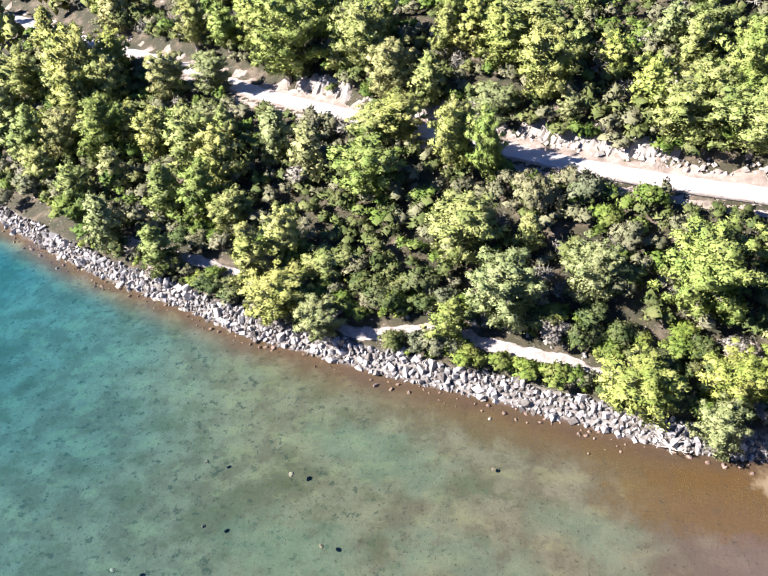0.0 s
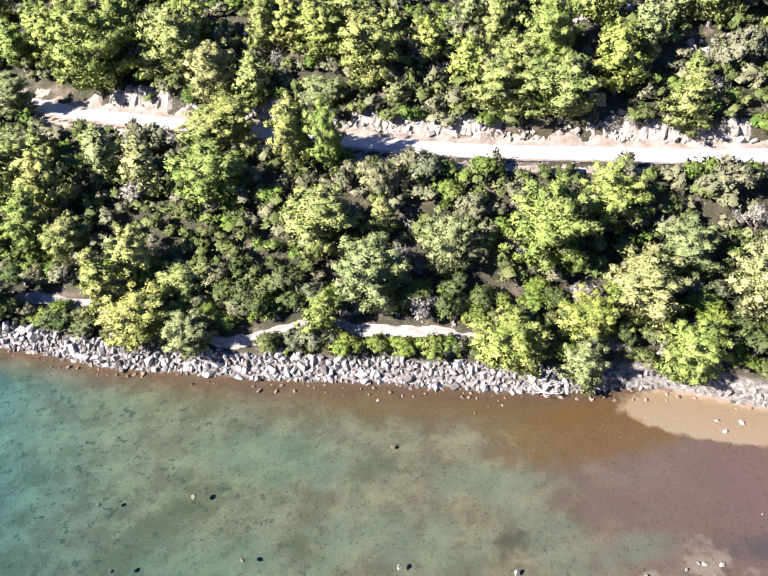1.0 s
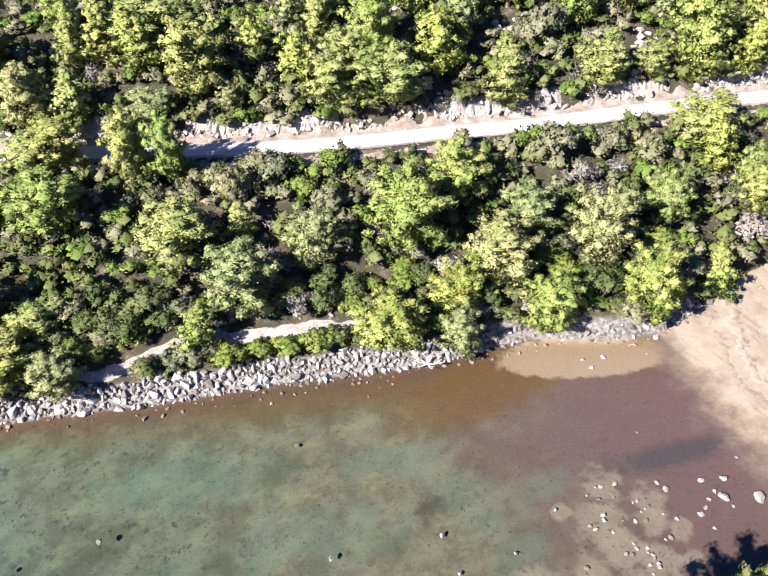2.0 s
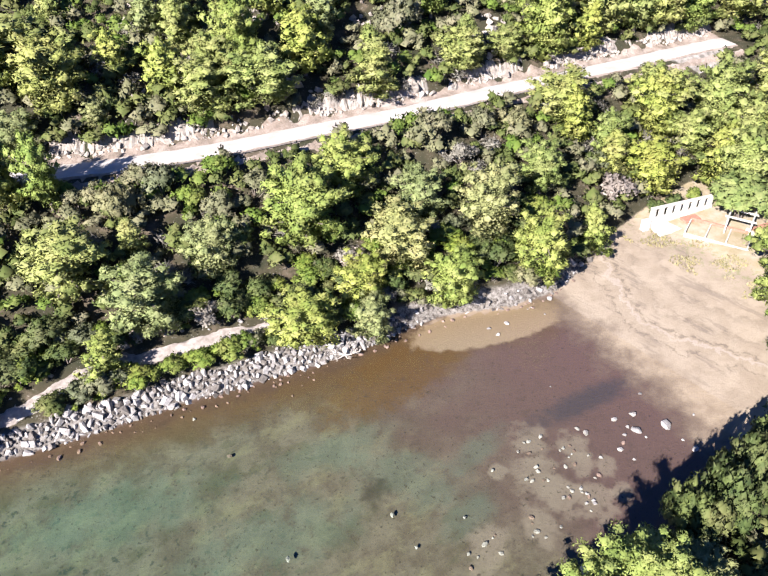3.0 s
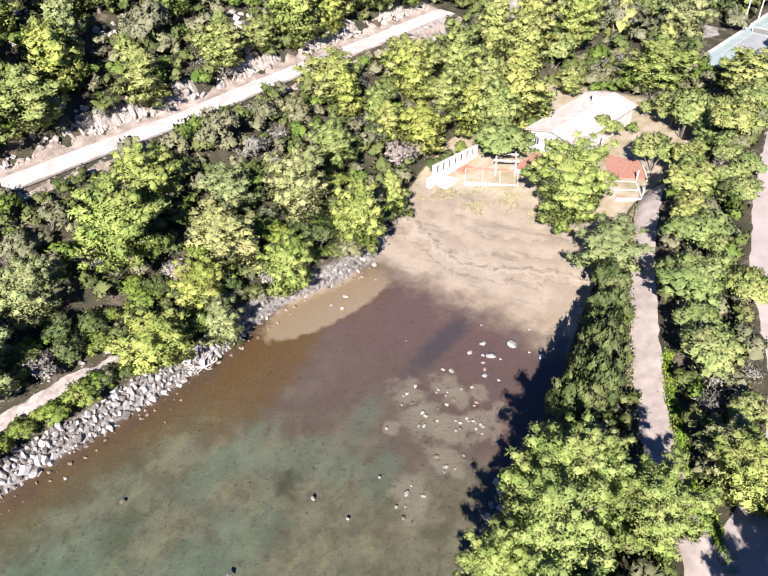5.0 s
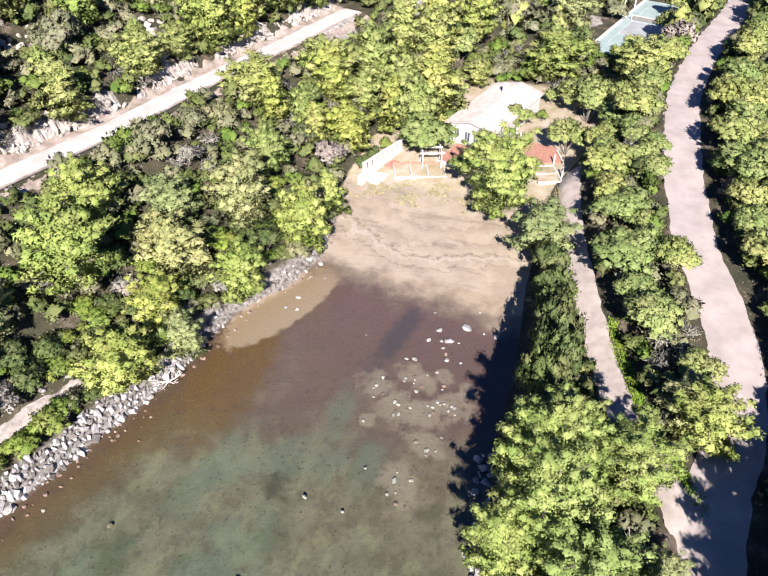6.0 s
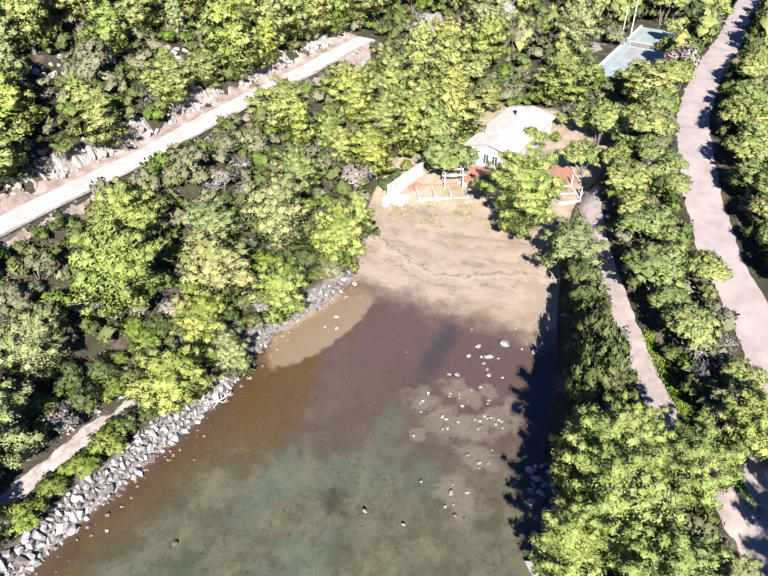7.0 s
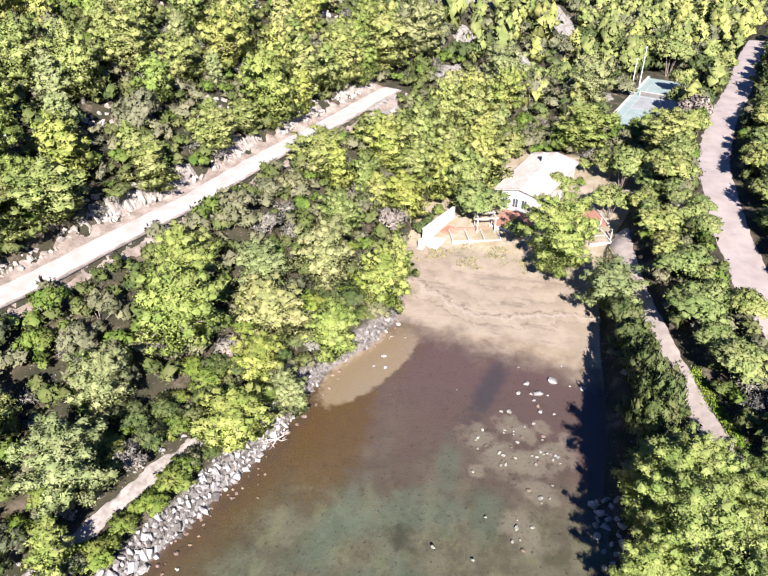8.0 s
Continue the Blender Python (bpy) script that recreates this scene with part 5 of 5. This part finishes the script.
blocks("coping", WHITE, slotted, (-0.05, -0.34, 2.55, 9.05, 0.08, 2.75))
for k in range(8):
    x = k * 1.18
    blocks("pier", WHITE, slotted, (x, -0.28, 1.35, x + 0.66, 0.03, 2.55))
blocks("buttress", WHITE, slotted, (-0.9, -0.5, -0.8, 0.0, 0.2, 1.2))
blocks("apron", WHITE, slotted, (0.3, -2.2, -0.7, 5.2, -0.3, 0.35))
blocks("bench", TERRACOTTA, slotted, (4.2, -1.7, 0.35, 6.4, -0.5, 0.8))

upper = thing("terrace", 67.6, 20.2, 1.9, 20, "red tiled terrace beside the track, half shaded", "terrace")
blocks("paving", TERRACOTTA, upper, (0, -5.0, -0.5, 11.2, -0.2, 0.12))
blocks("kerb", WHITE, upper, (-0.2, -5.2, -0.6, 11.2, -5.0, 0.28))
for x in (5.6, 8.2):
    blocks("pillar", WHITE, upper, (x, -0.2, -0.3, x + 0.24, 0.04, 2.0))
deck = thing("terrace", 63.0, 17.9, 1.6, 22, "small red paved deck with white edging walls", "terrace")
blocks("paving", TERRACOTTA, deck, (0, -3.0, -0.6, 4.2, 0, 0.1))
blocks("kerb", WHITE, deck, (-0.25, -3.2, -0.9, 0, 0.2, 0.40))
blocks("kerb", WHITE, deck, (0, -3.2, -0.7, 4.4, -3.0, 0.40))
blocks("kerb", WHITE, deck, (2.1, -3.0, -0.7, 2.3, 0, 0.35))
blocks("kerb", WHITE, deck, (4.2, -3.0, -0.7, 4.42, 0, 0.40))
for x, y in ((1.0, -3.5), (4.7, -3.4)):
    blocks("pillar", WHITE, deck, (x, y, -0.5, x + 0.2, y + 0.2, 1.8))
border = thing("garden_wall", 84.5, 43.0, 2.4, -16, "low pale retaining wall behind the trees", "wall")
blocks("wall", WHITE, border, (-16, 0, -1.0, 0, 0.3, 0.9))

# Sports court among the trees
court = thing("sports_court", 115.2, 15.4, 2.8, -15.1, "faded teal sports court with white lines", "court")
blocks("slab", COURT, court, (0, -13, -1.2, 37, 0, 0.05), bevel=0)
blocks("middle_field", COURT_GREY, court, (11.5, -12, 0.05, 20.5, -1.6, 0.056), bevel=0)
for box in ((5, -1.7, 0.06, 32, -1.6, 0.066), (5, -12, 0.06, 32, -11.9, 0.066), (5, -11.9, 0.06, 5.1, -1.7, 0.066), (31.9, -11.9, 0.06, 32, -1.7, 0.066), (11.4, -11.9, 0.06, 11.6, -1.7, 0.066), (20.4, -11.9, 0.06, 20.6, -1.7, 0.066)):
    blocks("court_line", WHITE, court, box, bevel=0)
blocks("kerb", WHITE, court, (-0.4, 0, -1.2, 37.4, 0.5, 0.35))
net = thing("court_net", 115.2, 15.4, 2.8, -15.1, "white tape and posts of a court net", "net")
blocks("post", STEEL, net, (21.4, -1.3, 0, 21.5, -1.2, 1.1))
blocks("post", STEEL, net, (21.4, -12.6, 0, 21.5, -12.5, 1.1))
blocks("tape", WHITE, net, (21.42, -12.5, 0.9, 21.47, -1.3, 1.05), bevel=0)
blocks("mesh", PIPE, net, (21.44, -12.5, 0.1, 21.45, -1.3, 0.9), bevel=0)
for x, h in ((22.5, 7.6), (31.0, 8.4)):
    mast = thing("light_mast", 115.2 + 0.9655 * x + 0.2, 15.4 - 0.2605 * x + 0.9, 2.6, -15, "slim pale floodlight mast beside the court", "mast", "floodlight masts")
    bm_ = bmesh.new()
    bmesh.ops.create_cone(bm_, cap_ends=True, segments=10, radius1=0.13, radius2=0.07, depth=h, matrix=Matrix.Translation((0, 0, h / 2)))
    part("pole", bm_, STEEL, mast)
    blocks("lamp_head", STEEL, mast, (-0.3, -0.14, h - 0.1, 0.3, 0.14, h + 0.15))


# ---- small things
def dead_branch(x, y, z, length, seed, label):
    rng = np.random.default_rng(seed)
    base = thing("dead_branch", x, y, z, 0, label, "branch")
    limbs = []
    for k in range(11):
        a = rng.uniform(0, 2 * np.pi)
        tip = np.array([length * rng.uniform(0.5, 1) * np.cos(a), length * rng.uniform(0.5, 1) * np.sin(a), length * rng.uniform(0.05, 0.5)])
        limbs.append(tube(rng, [np.zeros(3), tip * 0.5 + rng.normal(0, 0.12, 3), tip], [0.09, 0.06, 0.025], 5))
        for _ in range(2):
            limbs.append(tube(rng, [tip * 0.55, tip * 0.8 + rng.normal(0, 0.3, 3) * length * 0.5], [0.04, 0.015], 4))
    new("limbs", triangle_mesh("limbs", np.concatenate(limbs), DEADWOOD)).parent = base


dead_branch(7.2, 4.4, float(ground(7.2, 4.4)) + 1.0, 2.0, 8, "bleached bare branches under the pines")
dead_branch(50.5, 16.8, 1.9, 2.2, 3, "bleached bare branches beside the track")
dead_branch(15.8, 46.5, 0.5, 1.8, 4, "bare driftwood branch hanging over the water")
dead_branch(39.5, 57.5, float(ground(39.5, 57.5)) + 0.6, 1.7, 5, "grey dead shrub on the slope")
dead_branch(44.5, 43.8, float(ground(44.5, 43.8)) + 0.6, 1.9, 6, "grey dead shrub above the beach")


def along(line, offset, x_from, x_to, step):
    xs, ys = np.array(line, float).T
    run = np.concatenate([[0], np.cumsum(np.hypot(np.diff(xs), np.diff(ys)))])
    s = np.arange(0, run[-1], step)
    px, py = np.interp(s, run, xs), np.interp(s, run, ys)
    tx, ty = np.gradient(px), np.gradient(py)
    n = np.hypot(tx, ty)
    keep = (px > x_from) & (px < x_to)
    return (px - ty / n * offset)[keep], (py + tx / n * offset)[keep]


# A pipe laid along the lower edge of the gravel road
qx, qy = along(ROAD_N, -2.3, -4, 66, 1.0)
pipe_points = [np.array([a, b, 12.2 + 0.004 * a]) for a, b in zip(qx, qy)]
tagged(new("pipe", triangle_mesh("pipe", tube(None, [p + np.array([0, 0, 0.02 * (k % 2)]) for k, p in enumerate(pipe_points)], [0.09] * len(pipe_points), 6), PIPE)),
       "thin dark pipe along the gravel road's edge", "pipe")

# Fresh grass beside the track and dry tufts at the top of the beach
GRASS = foliage_material("green_grass", (0.10, 0.17, 0.02), (0.19, 0.26, 0.03), (0.2, 0.24, 0.04))
STRAW = foliage_material("dry_grass", (0.17, 0.16, 0.085), (0.25, 0.225, 0.13), (0.24, 0.21, 0.12))


def grass(name, mat, gx_, gy_, size, label, seed):
    rng = np.random.default_rng(seed)
    p = np.stack([gx_, gy_, ground(gx_, gy_)], 1)
    a = rng.uniform(0, 2 * np.pi, len(p))
    s = size * rng.uniform(0.6, 1.4, (len(p), 1))
    side = np.stack([np.cos(a), np.sin(a), 0 * a], 1) * s * 0.35
    tip = p + np.stack([rng.normal(0, 0.5, len(p)), rng.normal(0, 0.5, len(p)), np.ones(len(p))], 1) * s
    tagged(new(name, triangle_mesh(name, np.stack([p - side, p + side, tip], 1).reshape(-1, 3), mat)), label, "grass", kind="stuff")


rng_ = np.random.default_rng(55)
qx, qy = along(PATH_S, -1.75, 12, 34, 0.01)
qx, qy = qx + rng_.normal(0, 0.28, len(qx)), qy + rng_.normal(0, 0.28, len(qy))
grass("grass", GRASS, qx, qy, 0.22, "bright green grass verge beside the track", 56)
qx, qy = along(PATH_S, 1.6, 20, 62, 0.03)
grass("grass", STRAW, qx + rng_.normal(0, 0.3, len(qx)), qy + rng_.normal(0, 0.3, len(qy)), 0.2, "dry grass beside the track", 57)
qx, qy = rng_.uniform(53.5, 59.5, 2600), rng_.uniform(26, 42, 2600)
near_top = waves(qx, qy, 2.2, 3) > 0.05
grass("grass", STRAW, qx[near_top], qy[near_top], 0.24, "dry yellowish tufts at the top of the beach", 58)
